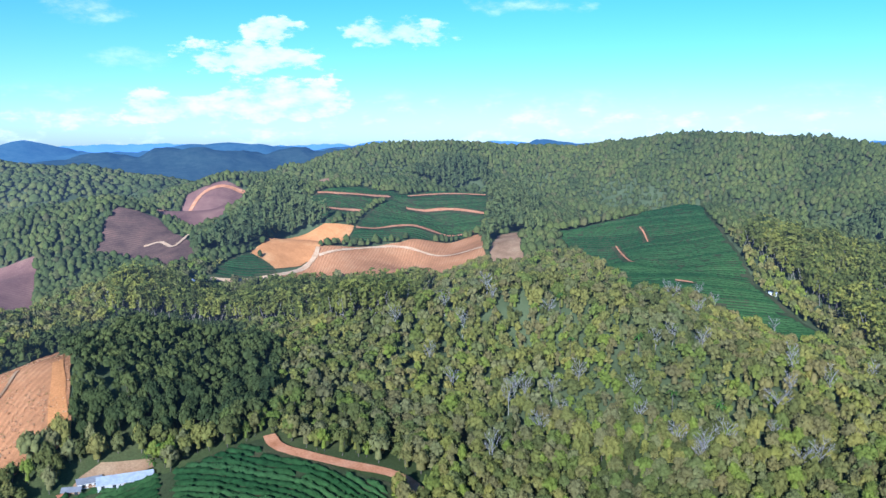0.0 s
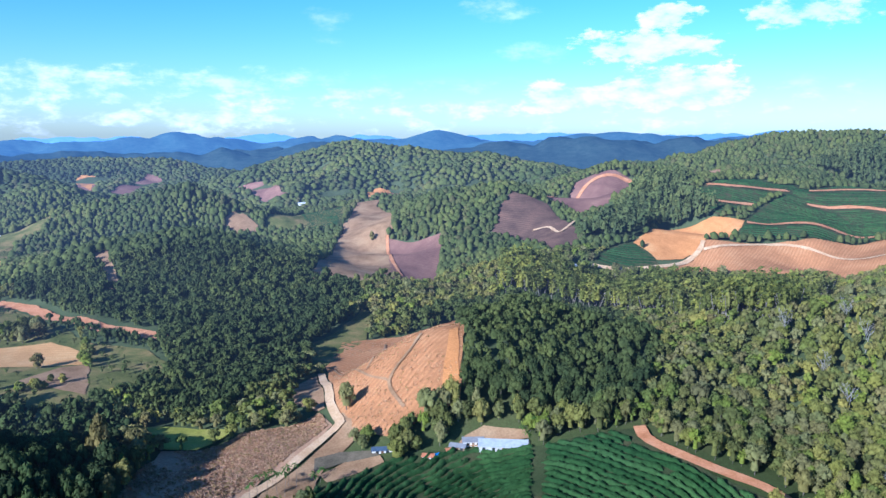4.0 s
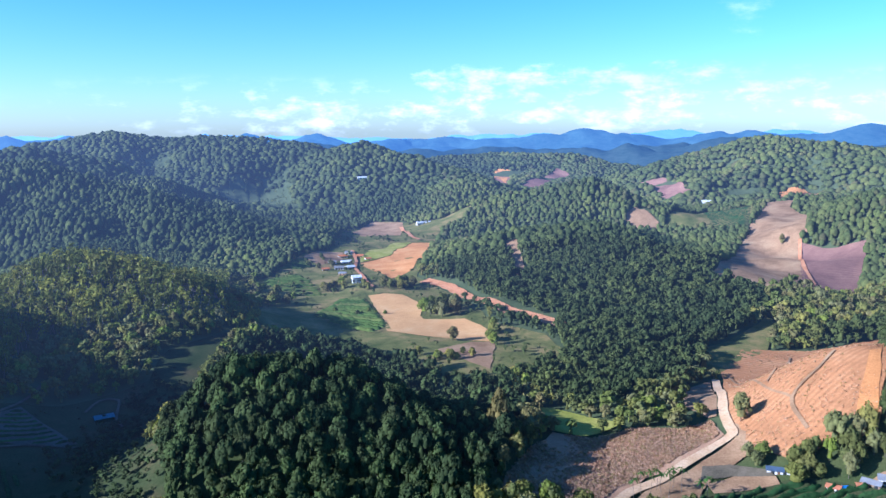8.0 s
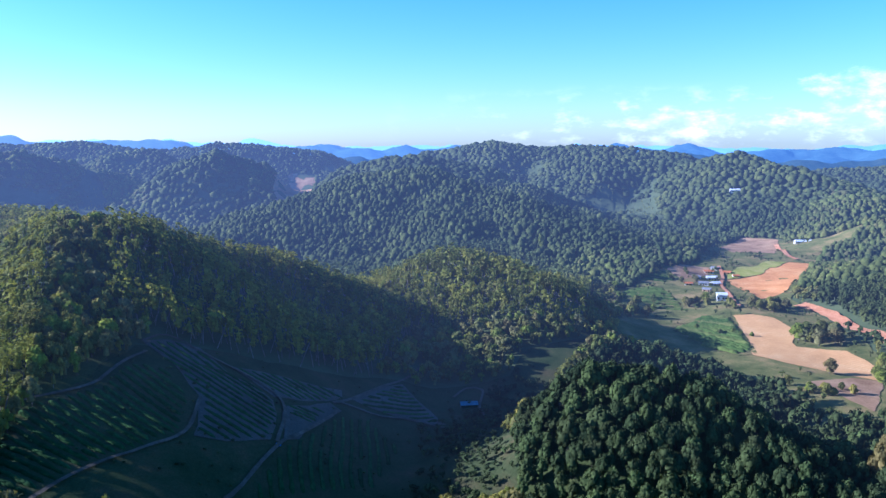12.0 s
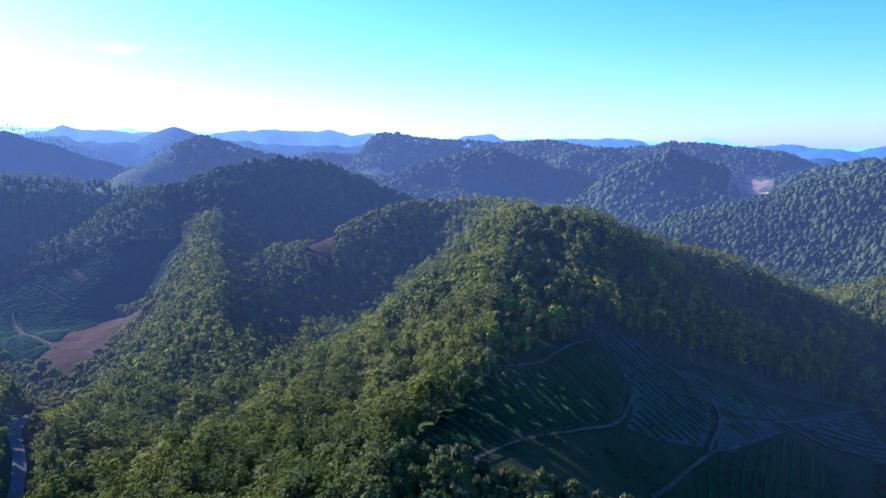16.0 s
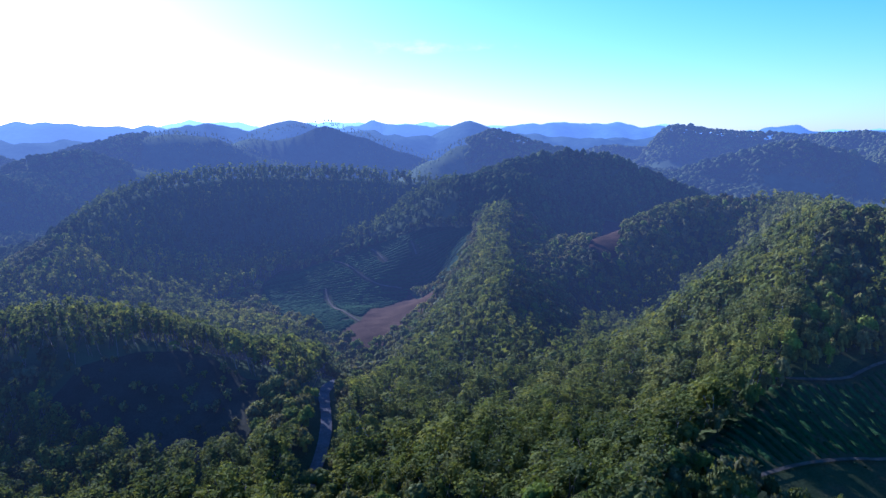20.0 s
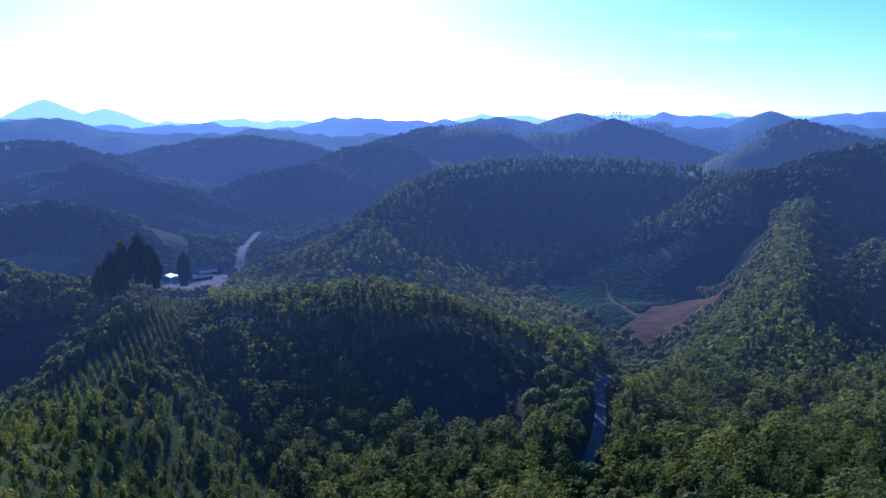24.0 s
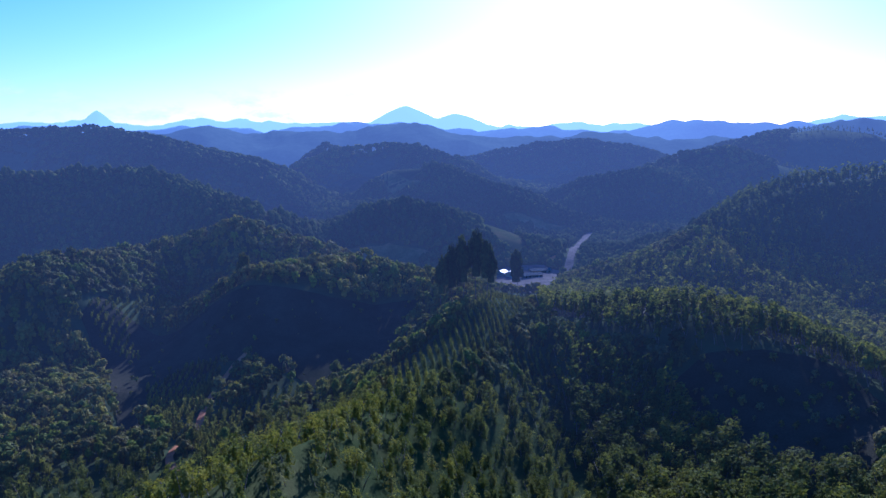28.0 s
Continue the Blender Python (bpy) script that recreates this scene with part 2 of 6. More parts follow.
PURPLE = soil_material("purple_brown_soil", (0.14, 0.075, 0.06), (0.22, 0.12, 0.09), (0.30, 0.17, 0.12), 2.4, 25)
BURNT = soil_material("burnt_soil", (0.07, 0.045, 0.035), (0.14, 0.085, 0.06), (0.22, 0.12, 0.08), 3.0, 60)
DRYGRASS = soil_material("dry_grass", (0.27, 0.15, 0.08), (0.36, 0.21, 0.12), (0.42, 0.28, 0.16))
MEADOW = soil_material("meadow", (0.06, 0.075, 0.022), (0.13, 0.125, 0.04), (0.28, 0.19, 0.08), patch=0.045)
GREENCROP = leaf_material("crop_leaves", (0.075, 0.12, 0.028), (0.11, 0.155, 0.036), (0.17, 0.18, 0.055), hazed=True)
LIME = soil_material("bright_grass", (0.16, 0.18, 0.03), (0.26, 0.25, 0.05), (0.36, 0.30, 0.10))
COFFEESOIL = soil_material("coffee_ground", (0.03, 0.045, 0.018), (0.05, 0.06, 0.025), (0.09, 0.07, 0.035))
# shade painted into the soil colour, for the hollow and the cleared slope
SHADE_TINTED_SOIL = soil_material("shade_tinted_soil", (0.032, 0.035, 0.02), (0.05, 0.048, 0.03), (0.075, 0.066, 0.042))
TRACK = soil_material("dirt_track", (0.40, 0.25, 0.13), (0.48, 0.32, 0.18), (0.55, 0.40, 0.25), patch=0.15)
REDTRACK = soil_material("red_dirt_track", (0.34, 0.14, 0.06), (0.46, 0.21, 0.10), (0.52, 0.28, 0.15), patch=0.15)
# darker copy of the track soil, shade put into its colour; yard shares it
SHADETRACK = soil_material("shade_dark_earth", (0.07, 0.06, 0.04), (0.11, 0.09, 0.06), (0.16, 0.13, 0.09), patch=0.15)
PAVED = soil_material("worn_road", (0.10, 0.09, 0.08), (0.14, 0.125, 0.11), (0.19, 0.17, 0.15), patch=0.1)
WOOD_COLOURS = ((0.085, 0.09, 0.03), (0.13, 0.135, 0.04), (0.20, 0.195, 0.045), (0.16, 0.14, 0.06), (0.25, 0.225, 0.055), (0.12, 0.13, 0.04), (0.19, 0.225, 0.035), (0.13, 0.145, 0.045), (0.20, 0.19, 0.08), (0.17, 0.14, 0.055))
WOOD = leaf_material("broadleaf_leaves", *WOOD_COLOURS, hazed=True)
# darker copy of the leaves, shade put into the colour, for knoll and scrub
WOOD_DARK = leaf_material("shade_dark_leaves", (0.03, 0.045, 0.02), (0.045, 0.06, 0.025), (0.06, 0.085, 0.03), (0.04, 0.05, 0.022), through=0.15, hazed=True)
GUM_COLOURS = ((0.08, 0.10, 0.045), (0.11, 0.135, 0.05), (0.14, 0.155, 0.055), (0.095, 0.115, 0.05))
# far copies of the leaves: muted colour and glow stand in for haze
WOOD_FAR = leaf_material("hazed_wood_leaves", (0.065, 0.08, 0.03), (0.085, 0.105, 0.034), (0.115, 0.125, 0.04), (0.07, 0.085, 0.033), (0.10, 0.12, 0.034), (0.10, 0.095, 0.042), air=1.0, through=0.2)
GUM_FAR = leaf_material("hazed_gum_leaves", *GUM_COLOURS, air=1.0)
GUM = leaf_material("gum_leaves", (0.09, 0.105, 0.032), (0.17, 0.185, 0.042), (0.27, 0.26, 0.055), (0.11, 0.13, 0.038), (0.21, 0.20, 0.06), through=0.38, hazed=True)
PALMLEAF = leaf_material("palm_fronds", (0.07, 0.14, 0.03), (0.11, 0.18, 0.04))
TUFT = leaf_material("dry_tuft", (0.46, 0.26, 0.17), (0.38, 0.22, 0.13), (0.54, 0.34, 0.24), (0.30, 0.22, 0.09), through=0.3)
COFFEE = leaf_material("coffee_leaves", (0.022, 0.055, 0.018), (0.035, 0.075, 0.024), (0.045, 0.09, 0.03), through=0.15, hazed=True)
BARK = soil_material("bark", (0.07, 0.06, 0.05), (0.13, 0.11, 0.09), (0.22, 0.19, 0.16), patch=0.6)

GUMBARK = soil_material("pale_gum_bark", (0.12, 0.105, 0.08), (0.18, 0.16, 0.13), (0.26, 0.23, 0.19), patch=0.6)
# soil of the shaded plots, with some shade put into its colour
SHADESOIL = soil_material("planted_shade_toned_soil", (0.075, 0.066, 0.048), (0.10, 0.088, 0.064), (0.135, 0.115, 0.085))
# leaf colour darkened, in place of shade on the western hills
WOOD_DEEP = leaf_material("darkened_green_leaves", (0.042, 0.056, 0.022), (0.058, 0.074, 0.026), (0.085, 0.10, 0.032), (0.05, 0.066, 0.026), through=0.2, hazed=True)

# ---- the lie of the land ----
RIDGES = []


def ridge(width, *points):
    """A crest line through points x, y, z; the ground falls away from it over that width."""
    RIDGES.append((width, [np.array(p, float) for p in points]))


ridge(84, (-66, 345, 22), (-42, 399, 27), (-8, 439, 40), (45, 448, 52), (96, 429, 45), (141, 381, 28), (179, 315, 21))  # near wood hill
ridge(56, (-164, 331, 39), (-143, 370, 41), (-97, 379, 29))  # house wood
ridge(176, (-156, 865, 72), (-60, 988, 72), (51, 988, 68))  # terrace hill
ridge(173, (-226, 1209, 90), (-159, 1220, 114), (-103, 1226, 130), (11, 1230, 130), (145, 1275, 123), (224, 1318, 112))  # terrace skyline
ridge(145, (117, 775, 48), (235, 771, 72), (249, 647, 52))  # coffee spur
ridge(166, (216, 1265, 102), (263, 1201, 128), (340, 1126, 139), (442, 1032, 136), (512, 939, 123))  # right skyline
ridge(100, (-408, 812, 64), (-362, 868, 51))  # burnt hill
ridge(107, (-344, 956, 43), (-283, 1054, 72), (-231, 1099, 67))  # purple hill
ridge(160, (-987, 1265, 76), (-870, 1284, 103), (-718, 1314, 96), (-605, 1369, 90), (-452, 1371, 69))  # left skyline
ridge(87, (-525, 515, 39), (-565, 488, 33), (-626, 467, 17))  # quarry hill
ridge(90, (-525, 515, 38), (-431, 523, 25), (-320, 477, 10))  # quarry hill east
ridge(73, (-851, 664, 38), (-789, 701, 52), (-726, 732, 64), (-663, 759, 39))  # quarry hill back
ridge(145, (-625, 824, 27), (-552, 942, 42))  # brown field hill
ridge(45, (-281, 102, 36), (-274, 119, 39), (-266, 137, 37), (-253, 148, 29))  # knoll
ridge(76, (-166, -85, 38), (-245, -92, 42), (-314, -105, 58), (-367, -116, 72), (-402, -112, 81))  # crest near
ridge(49, (-147, -155, 22), (-200, -152, 25), (-264, -162, 26), (-353, -152, 51))  # gum apron
ridge(67, (-436, -118, 82), (-467, -86, 70), (-497, -38, 55), (-532, 26, 26), (-560, 94, 42), (-503, 136, 36))  # crest far
ridge(54, (-560, 81, 36), (-553, 120, 35), (-506, 160, 20))  # gum hill
ridge(127, (-1017, -70, 45), (-1078, 54, 86), (-1070, 142, 94), (-996, 218, 64), (-869, 275, 34))  # wide hill
ridge(133, (-1377, 88, 100), (-1312, 165, 109), (-1295, 265, 90))  # wide hill back
ridge(173, (-1695, 238, 109), (-1619, 355, 128), (-1597, 445, 112), (-1496, 579, 117), (-1453, 680, 114))  # valley skyline
ridge(120, (-1329, 689, 97), (-1264, 699, 102), (-1175, 743, 82), (-1020, 779, 51))  # valley shoulder
ridge(160, (-1843, -556, 116), (-1989, -420, 120), (-2018, -245, 129), (-2032, -4, 100))  # west ridge
ridge(160, (-1668, 1161, 65), (-1595, 1260, 71), (-1391, 1331, 74))  # valley end
ridge(63, (-206, -189, 14), (-286, -223, 23), (-361, -287, 36), (-476, -390, 52), (-600, -462, 78))  # gum spine
ridge(88, (-584, -502, 88), (-634, -504, 100), (-687, -501, 108), (-711, -474, 112), (-733, -449, 108), (-743, -413, 93), (-753, -372, 76))  # spine summit
ridge(81, (-523, -319, 55), (-597, -282, 76), (-623, -218, 74), (-543, -157, 75))  # back wood
ridge(84, (-239, -646, 42), (-349, -725, 75), (-427, -735, 86), (-536, -689, 90), (-627, -608, 78), (-678, -587, 74))  # dark hill
ridge(56, (-90, -418, 33), (-145, -379, 44), (-168, -346, 39), (-199, -304, 27), (-193, -242, 21))  # plantation hill
ridge(44, (-59, -456, 37), (-25, -352, 36), (-4, -288, 37))  # young ridge
ridge(45, (-4, -288, 33), (21, -212, 48), (37, -172, 56), (46, -142, 59))  # young ridge near
ridge(63, (73, -477, 51), (28, -516, 47), (-21, -494, 39))  # hedge knoll
ridge(87, (438, -857, 91), (351, -896, 93), (269, -902, 93), (153, -798, 60))  # pale slope
ridge(133, (725, -1431, 141), (510, -1408, 149), (362, -1342, 122), (240, -1315, 98))  # south skyline
ridge(87, (140, -1706, 121), (65, -1710, 96))  # cone hill
ridge(100, (-4, -1230, 76), (-78, -1174, 83), (-160, -1111, 55))  # south hill
ridge(87, (-292, -1195, 62), (-379, -1170, 77), (-433, -1151, 59))  # south hill two
ridge(72, (33, -855, 44), (-14, -855, 56), (-62, -853, 40))  # small knoll
ridge(63, (216, -492, 50), (186, -598, 43), (118, -615, 64), (77, -622, 48))  # south wood
ridge(120, (-1818, -909, 146), (-1902, -715, 137), (-1874, -442, 121), (-1791, -313, 91))  # west skyline
ridge(87, (-1375, -205, 106), (-1381, -163, 120), (-1387, -96, 101))  # west hill
ridge(120, (-1139, -1066, 107), (-1174, -1027, 136), (-1206, -989, 153), (-1238, -949, 139), (-1284, -886, 113), (-1328, -819, 89))  # west cone
ridge(105, (-1347, -613, 83), (-1379, -537, 108), (-1399, -484, 114), (-1422, -411, 96), (-1442, -332, 70))  # west spur
ridge(110, (-1636, -462, 77), (-1653, -396, 109), (-1669, -322, 120), (-1680, -260, 91))  # west fold
ridge(120, (-1072, -1568, 137), (-1139, -1521, 159), (-1194, -1478, 172), (-1247, -1434, 148), (-1321, -1366, 112))  # far west peak
ridge(120, (-633, -1524, 90), (-714, -1487, 120), (-787, -1450, 134), (-851, -1414, 126), (-914, -1374, 95))  # south west hill
ridge(110, (-411, -1286, 77), (-468, -1266, 99), (-526, -1244, 110), (-576, -1221, 91))  # south west fold
ridge(120, (-602, -1696, 80), (-696, -1660, 106), (-799, -1613, 126), (-877, -1572, 130), (-952, -1528, 107), (-1014, -1487, 78))  # south blue hill
ridge(120, (-120, -1896, 73), (-228, -1886, 101), (-339, -1870, 126), (-438, -1849, 131), (-549, -1819, 107), (-636, -1791, 75))  # south blue hill two
ridge(100, (99, -1497, 102), (15, -1500, 118), (-48, -1499, 113), (-110, -1496, 92))  # south fold
ridge(70, (62, -828, 33), (27, -830, 52), (-9, -830, 60), (-45, -829, 54), (-80, -826, 31))  # south knoll
ridge(110, (-385, 814, 43), (-365, 823, 54), (-342, 832, 71), (-314, 843, 60), (-278, 856, 33))  # burnt shoulder
ridge(115, (-369, 994, 48), (-325, 1009, 71), (-278, 1023, 88), (-248, 1031, 82), (-209, 1039, 83))  # purple shoulder
ridge(120, (-164, 946, 75), (-135, 1031, 86), (-64, 1048, 80))  # upper terraces
ridge(90, (-406, -570, 15), (-462, -561, 21), (-496, -540, 34), (-535, -481, 50))  # coffee bench


def wave(x, y, size, seed):
    """Smooth value noise between -1 and 1, with lumps of that size."""
    u, v = x / size + 17.3 * seed, y / size - 9.1 * seed
    i, j = np.floor(u), np.floor(v)
    a, b = u - i, v - j
    a, b = a * a * (3 - 2 * a), b * b * (3 - 2 * b)
    def at(p, q):
        s = np.sin(p * 127.1 + q * 311.7 + seed * 74.7) * 43758.5453
        return s - np.floor(s)
    low = at(i, j) * (1 - a) + at(i + 1, j) * a
    high = at(i, j + 1) * (1 - a) + at(i + 1, j + 1) * a
    return 2 * (low * (1 - b) + high * b) - 1


def height(x, y):
    """The ground's height at x, y (arrays)."""
    x, y = np.asarray(x, float), np.asarray(y, float)
    total = np.zeros_like(x)
    gully = 1 + 0.36 * wave(x, y, 95, 5) + 0.20 * wave(x, y, 42, 6)
    for width, pts in RIDGES:
        best = np.zeros_like(x)
        for p, q in zip(pts, pts[1:]):
            d = q - p
            s = np.clip(((x - p[0]) * d[0] + (y - p[1]) * d[1]) / (d[0] ** 2 + d[1] ** 2), 0, 1)
            r2 = (x - p[0] - s * d[0]) ** 2 + (y - p[1] - s * d[1]) ** 2
            best = np.maximum(best, (p[2] + s * d[2]) * np.exp(-(r2 / (width * gully) ** 2) ** 0.8))
        total += np.maximum(best, 0) ** 5
    r = np.hypot(x, y)
    toward = -(x * math.sin(radians(SUN_HEADING)) - y * math.cos(radians(SUN_HEADING))) / np.maximum(r, 1)
    away = np.clip((r - 1300 + 300 * np.clip(toward, 0, 1)) / 800, 0, 1) * np.clip((2500 - r) / 300, 0, 1)
    hills = (0.5 + 0.5 * wave(x, y, 380, 1)) ** 1.9 * (0.8 + 0.3 * wave(x, y, 150, 2))
    total += (away * (112 + 55 * toward) * hills) ** 5
    z = total ** 0.2 * (1 + 0.15 * wave(x, y, 290, 7) * np.clip((r - 1250) / 400, 0, 1))
    return z + 2.2 * wave(x, y, 60, 3) * np.clip(r / 400, 0, 1) + 0.25 * wave(x, y, 30, 4)



# a coarse table of the land round the camera: heights and the steepest sight line so far out
TABLE_R, TABLE_A = np.geomspace(60, 2600, 200), 900
table_r, table_a = np.meshgrid(TABLE_R, np.arange(TABLE_A) * 2 * math.pi / TABLE_A, indexing="ij")
TABLE_Z = height(table_r * np.cos(table_a), table_r * np.sin(table_a))
TABLE_SIGHT = np.maximum.accumulate((TABLE_Z + 4 - EYE[2]) / table_r, 0)


def look_up(table, x, y):
    """A value of the table at x, y, between its knots."""
    i = np.clip(np.log(np.maximum(np.hypot(x, y), 61) / 60) / math.log(2600 / 60) * 199, 0, 198.99)
    j = (np.arctan2(y, x) / (2 * math.pi) * TABLE_A) % TABLE_A
    i0, j0 = i.astype(int), j.astype(int) % TABLE_A
    u, v, j1 = i - i0, j - np.floor(j), (j0 + 1) % TABLE_A
    return (table[i0, j0] * (1 - v) + table[i0, j1] * v) * (1 - u) + (table[i0 + 1, j0] * (1 - v) + table[i0 + 1, j1] * v) * u


# ---- building helpers ----
def part(name, bm, material, parent=None, label=""):
    """Link a bmesh as one mesh object, under a thing or a part."""
    me = bpy.data.meshes.new(name)
    bm.to_mesh(me)
    bm.free()
    me.materials.append(material)
    ob = new(name, me)
    ob.parent = parent
    return tagged(ob, label)


def array_mesh(name, verts, tris, tint, materials, slots=None, smooth=True):
    """A mesh of triangles from arrays, with one tint a triangle."""
    me = bpy.data.meshes.new(name)
    me.vertices.add(len(verts))
    me.vertices.foreach_set("co", np.ascontiguousarray(verts, np.float32).ravel())
    me.loops.add(len(tris) * 3)
    me.loops.foreach_set("vertex_index", np.ascontiguousarray(tris, np.int32).ravel())
    me.polygons.add(len(tris))
    me.polygons.foreach_set("loop_start", np.arange(0, len(tris) * 3, 3, dtype=np.int32))
    me.polygons.foreach_set("use_smooth", np.full(len(tris), smooth))
    for m in materials:
        me.materials.append(m)
    if slots is not None:
        me.polygons.foreach_set("material_index", np.ascontiguousarray(slots, np.int32))
    if tint is not None:
        me.attributes.new("tint", "FLOAT", "FACE").data.foreach_set("value", np.ascontiguousarray(tint, np.float32))
    me.update(calc_edges=True)
    return me


# ---- ground ----
def ground_mesh():
    rings = np.concatenate(([0.0], np.geomspace(15, 190, 14), np.geomspace(200, 1300, 160), np.geomspace(1340, 4950, 40)))
    turns = np.radians(np.arange(0, 360, 0.72))
    rr, aa = np.meshgrid(rings, turns, indexing="ij")
    x, y = rr * np.cos(aa), rr * np.sin(aa)
    verts = np.stack([x, y, height(x, y)], -1).reshape(-1, 3)
    n = len(turns)
    i, j = np.meshgrid(np.arange(len(rings) - 1), np.arange(n), indexing="ij")
    a, b = i * n + j, i * n + (j + 1) % n
    c, d = a + n, b + n
    tris = np.concatenate([np.stack([a, c, d], -1).reshape(-1, 3), np.stack([a, d, b], -1).reshape(-1, 3)])
    far = np.hypot(*verts[tris].mean(1)[:, :2].T) > 330
    return array_mesh("ground", verts, tris, None, [FLOOR, HILLS_HERE], far.astype(int))


tagged(new("ground", ground_mesh()), "rolling green hills with wooded slopes and valleys", "ground", kind="structure")

# ---- mountains at the edge of sight ----
HEADINGS = (-180, -165, -145, -60, 19, 27, 55, 90, 117, 131, 141, 155, 180)
RISES = (0.95, 1.25, 1.2, 0.3, 0.2, 0.05, -0.15, 0.2, 0.9, 1.1, 1.15, 0.85, 0.95)  # the far crest's height in degrees


def mountains(name, near, far, drop, rough, size, seed, material, peaks=()):
    """A ring of hills far off: its crest lies so many degrees below the farthest one, and rises and falls by as many."""
    turns = np.radians(np.arange(0, 360.01, 0.25))
    rows = []
    for k, r in enumerate(np.linspace(near, far, 9)):
        x, y = r * np.cos(turns), r * np.sin(turns)
        x[-1], y[-1] = x[0], y[0]
        rise = math.sin(math.pi * 0.5 * min(1, k / 6)) if k < 7 else 0.8
        heading = np.degrees(np.arctan2(-x, y))
        lumpy = 0.55 * wave(x, y, size, seed) + 0.33 * wave(x, y, size * 0.42, seed + 1) + 0.16 * wave(x, y, size * 0.17, seed + 2) + 0.07 * wave(x, y, size * 0.07, seed + 4)
        angle = np.interp(heading, HEADINGS, RISES) - drop + rough * lumpy
        for where, top, half in peaks:
            off = np.abs((heading - where + 180) % 360 - 180)
            angle = np.maximum(angle, top - (top + 1) * (off / half) ** 1.3 / 2.6 + 0.1 * lumpy)
        crest = EYE[2] + r * np.tan(np.radians(angle))
        rows.append(np.stack([x, y, np.maximum(crest, 5) * rise + (22 * wave(x, y, size * 0.5, seed + 3) + 9 * wave(x, y, 90, seed + 5)) * (k < 6)], -1))
    n = len(turns)
    verts = np.concatenate(rows)
    i, j = np.meshgrid(np.arange(len(rows) - 1), np.arange(n - 1), indexing="ij")
    a = i * n + j
    tris = np.concatenate([np.stack([a, a + n, a + n + 1], -1).reshape(-1, 3), np.stack([a, a + n + 1, a + 1], -1).reshape(-1, 3)])
    return tagged(new(name, array_mesh(name, verts, tris, None, [material])), "wooded mountains at the horizon, blue haze painted on as glow", "mountains", kind="structure")


# the farther the ring, the stronger its painted haze glow
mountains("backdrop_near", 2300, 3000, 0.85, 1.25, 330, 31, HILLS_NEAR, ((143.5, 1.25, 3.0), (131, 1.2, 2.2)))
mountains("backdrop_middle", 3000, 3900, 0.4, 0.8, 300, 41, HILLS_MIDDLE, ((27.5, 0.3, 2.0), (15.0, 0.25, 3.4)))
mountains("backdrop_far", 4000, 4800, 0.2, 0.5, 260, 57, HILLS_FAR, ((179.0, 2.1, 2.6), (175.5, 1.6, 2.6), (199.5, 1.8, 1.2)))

# ---- fields and roads ----
RIMS = {}
OPEN, TRACKS = [], []  # outlines kept free of trees; tracks kept free of crops too


def lift(x, y, level=0):
    return 0.12 + 0.0008 * math.hypot(x, y) + level * (0.15 + 0.0003 * math.hypot(x, y))


def field(name, material, level, label, *points):
    """A plot of land inside an outline, lying on the ground."""
    pts = [Vector((*p, 0)) for p in points]
    rim = []
    for i, p in enumerate(pts):
        q = pts[(i + 1) % len(pts)]
        steps = max(1, int((q - p).length / 8))
        for k in range(steps):
            v = p.lerp(q, k / steps)
            j = noise.noise_vector(v * 0.08) * 2.0
            rim.append(v + Vector((j.x, j.y, 0)))
    OPEN.append(np.array([(v.x, v.y) for v in rim]))
    RIMS[name] = OPEN[-1]
    bm = bmesh.new()
    bm.faces.new([bm.verts.new(v) for v in rim])
    lo, hi = np.min([v[:2] for v in rim], 0), np.max([v[:2] for v in rim], 0)
    step = max(5.0, max(hi - lo) / 45)
    for axis in (0, 1):
        for c in np.arange(lo[axis] + step, hi[axis], step):
            co, no = [0, 0, 0], [0, 0, 0]
            co[axis], no[axis] = c, 1
            bmesh.ops.bisect_plane(bm, geom=bm.verts[:] + bm.edges[:] + bm.faces[:], plane_co=co, plane_no=no)
    xy = np.array([v.co[:2] for v in bm.verts])
    for v, z in zip(bm.verts, height(xy[:, 0], xy[:, 1])):
        v.co.z = z + lift(v.co.x, v.co.y, level)
    bmesh.ops.recalc_face_normals(bm, faces=bm.faces[:])
    if sum(f.normal.z for f in bm.faces) < 0:
        bmesh.ops.reverse_faces(bm, faces=bm.faces[:])
    for f in bm.faces:
        f.smooth = True
    return tagged(part(name, bm, material), label, "field", kind="structure")


def smooth_line(points, step=4.0):
    """Points along a soft curve through the given ones."""
    p = [Vector((*q, 0)) for q in points]
    p = [2 * p[0] - p[1]] + p + [2 * p[-1] - p[-2]]
    out = []
    for a, b, c, d in zip(p, p[1:], p[2:], p[3:]):
        n = max(2, int((c - b).length / step))
        for k in range(n):
            t = k / n
            out.append(0.5 * (2 * b + (c - a) * t + (2 * a - 5 * b + 4 * c - d) * t * t + (3 * b - a - 3 * c + d) * t ** 3))
    return out + [p[-2]]


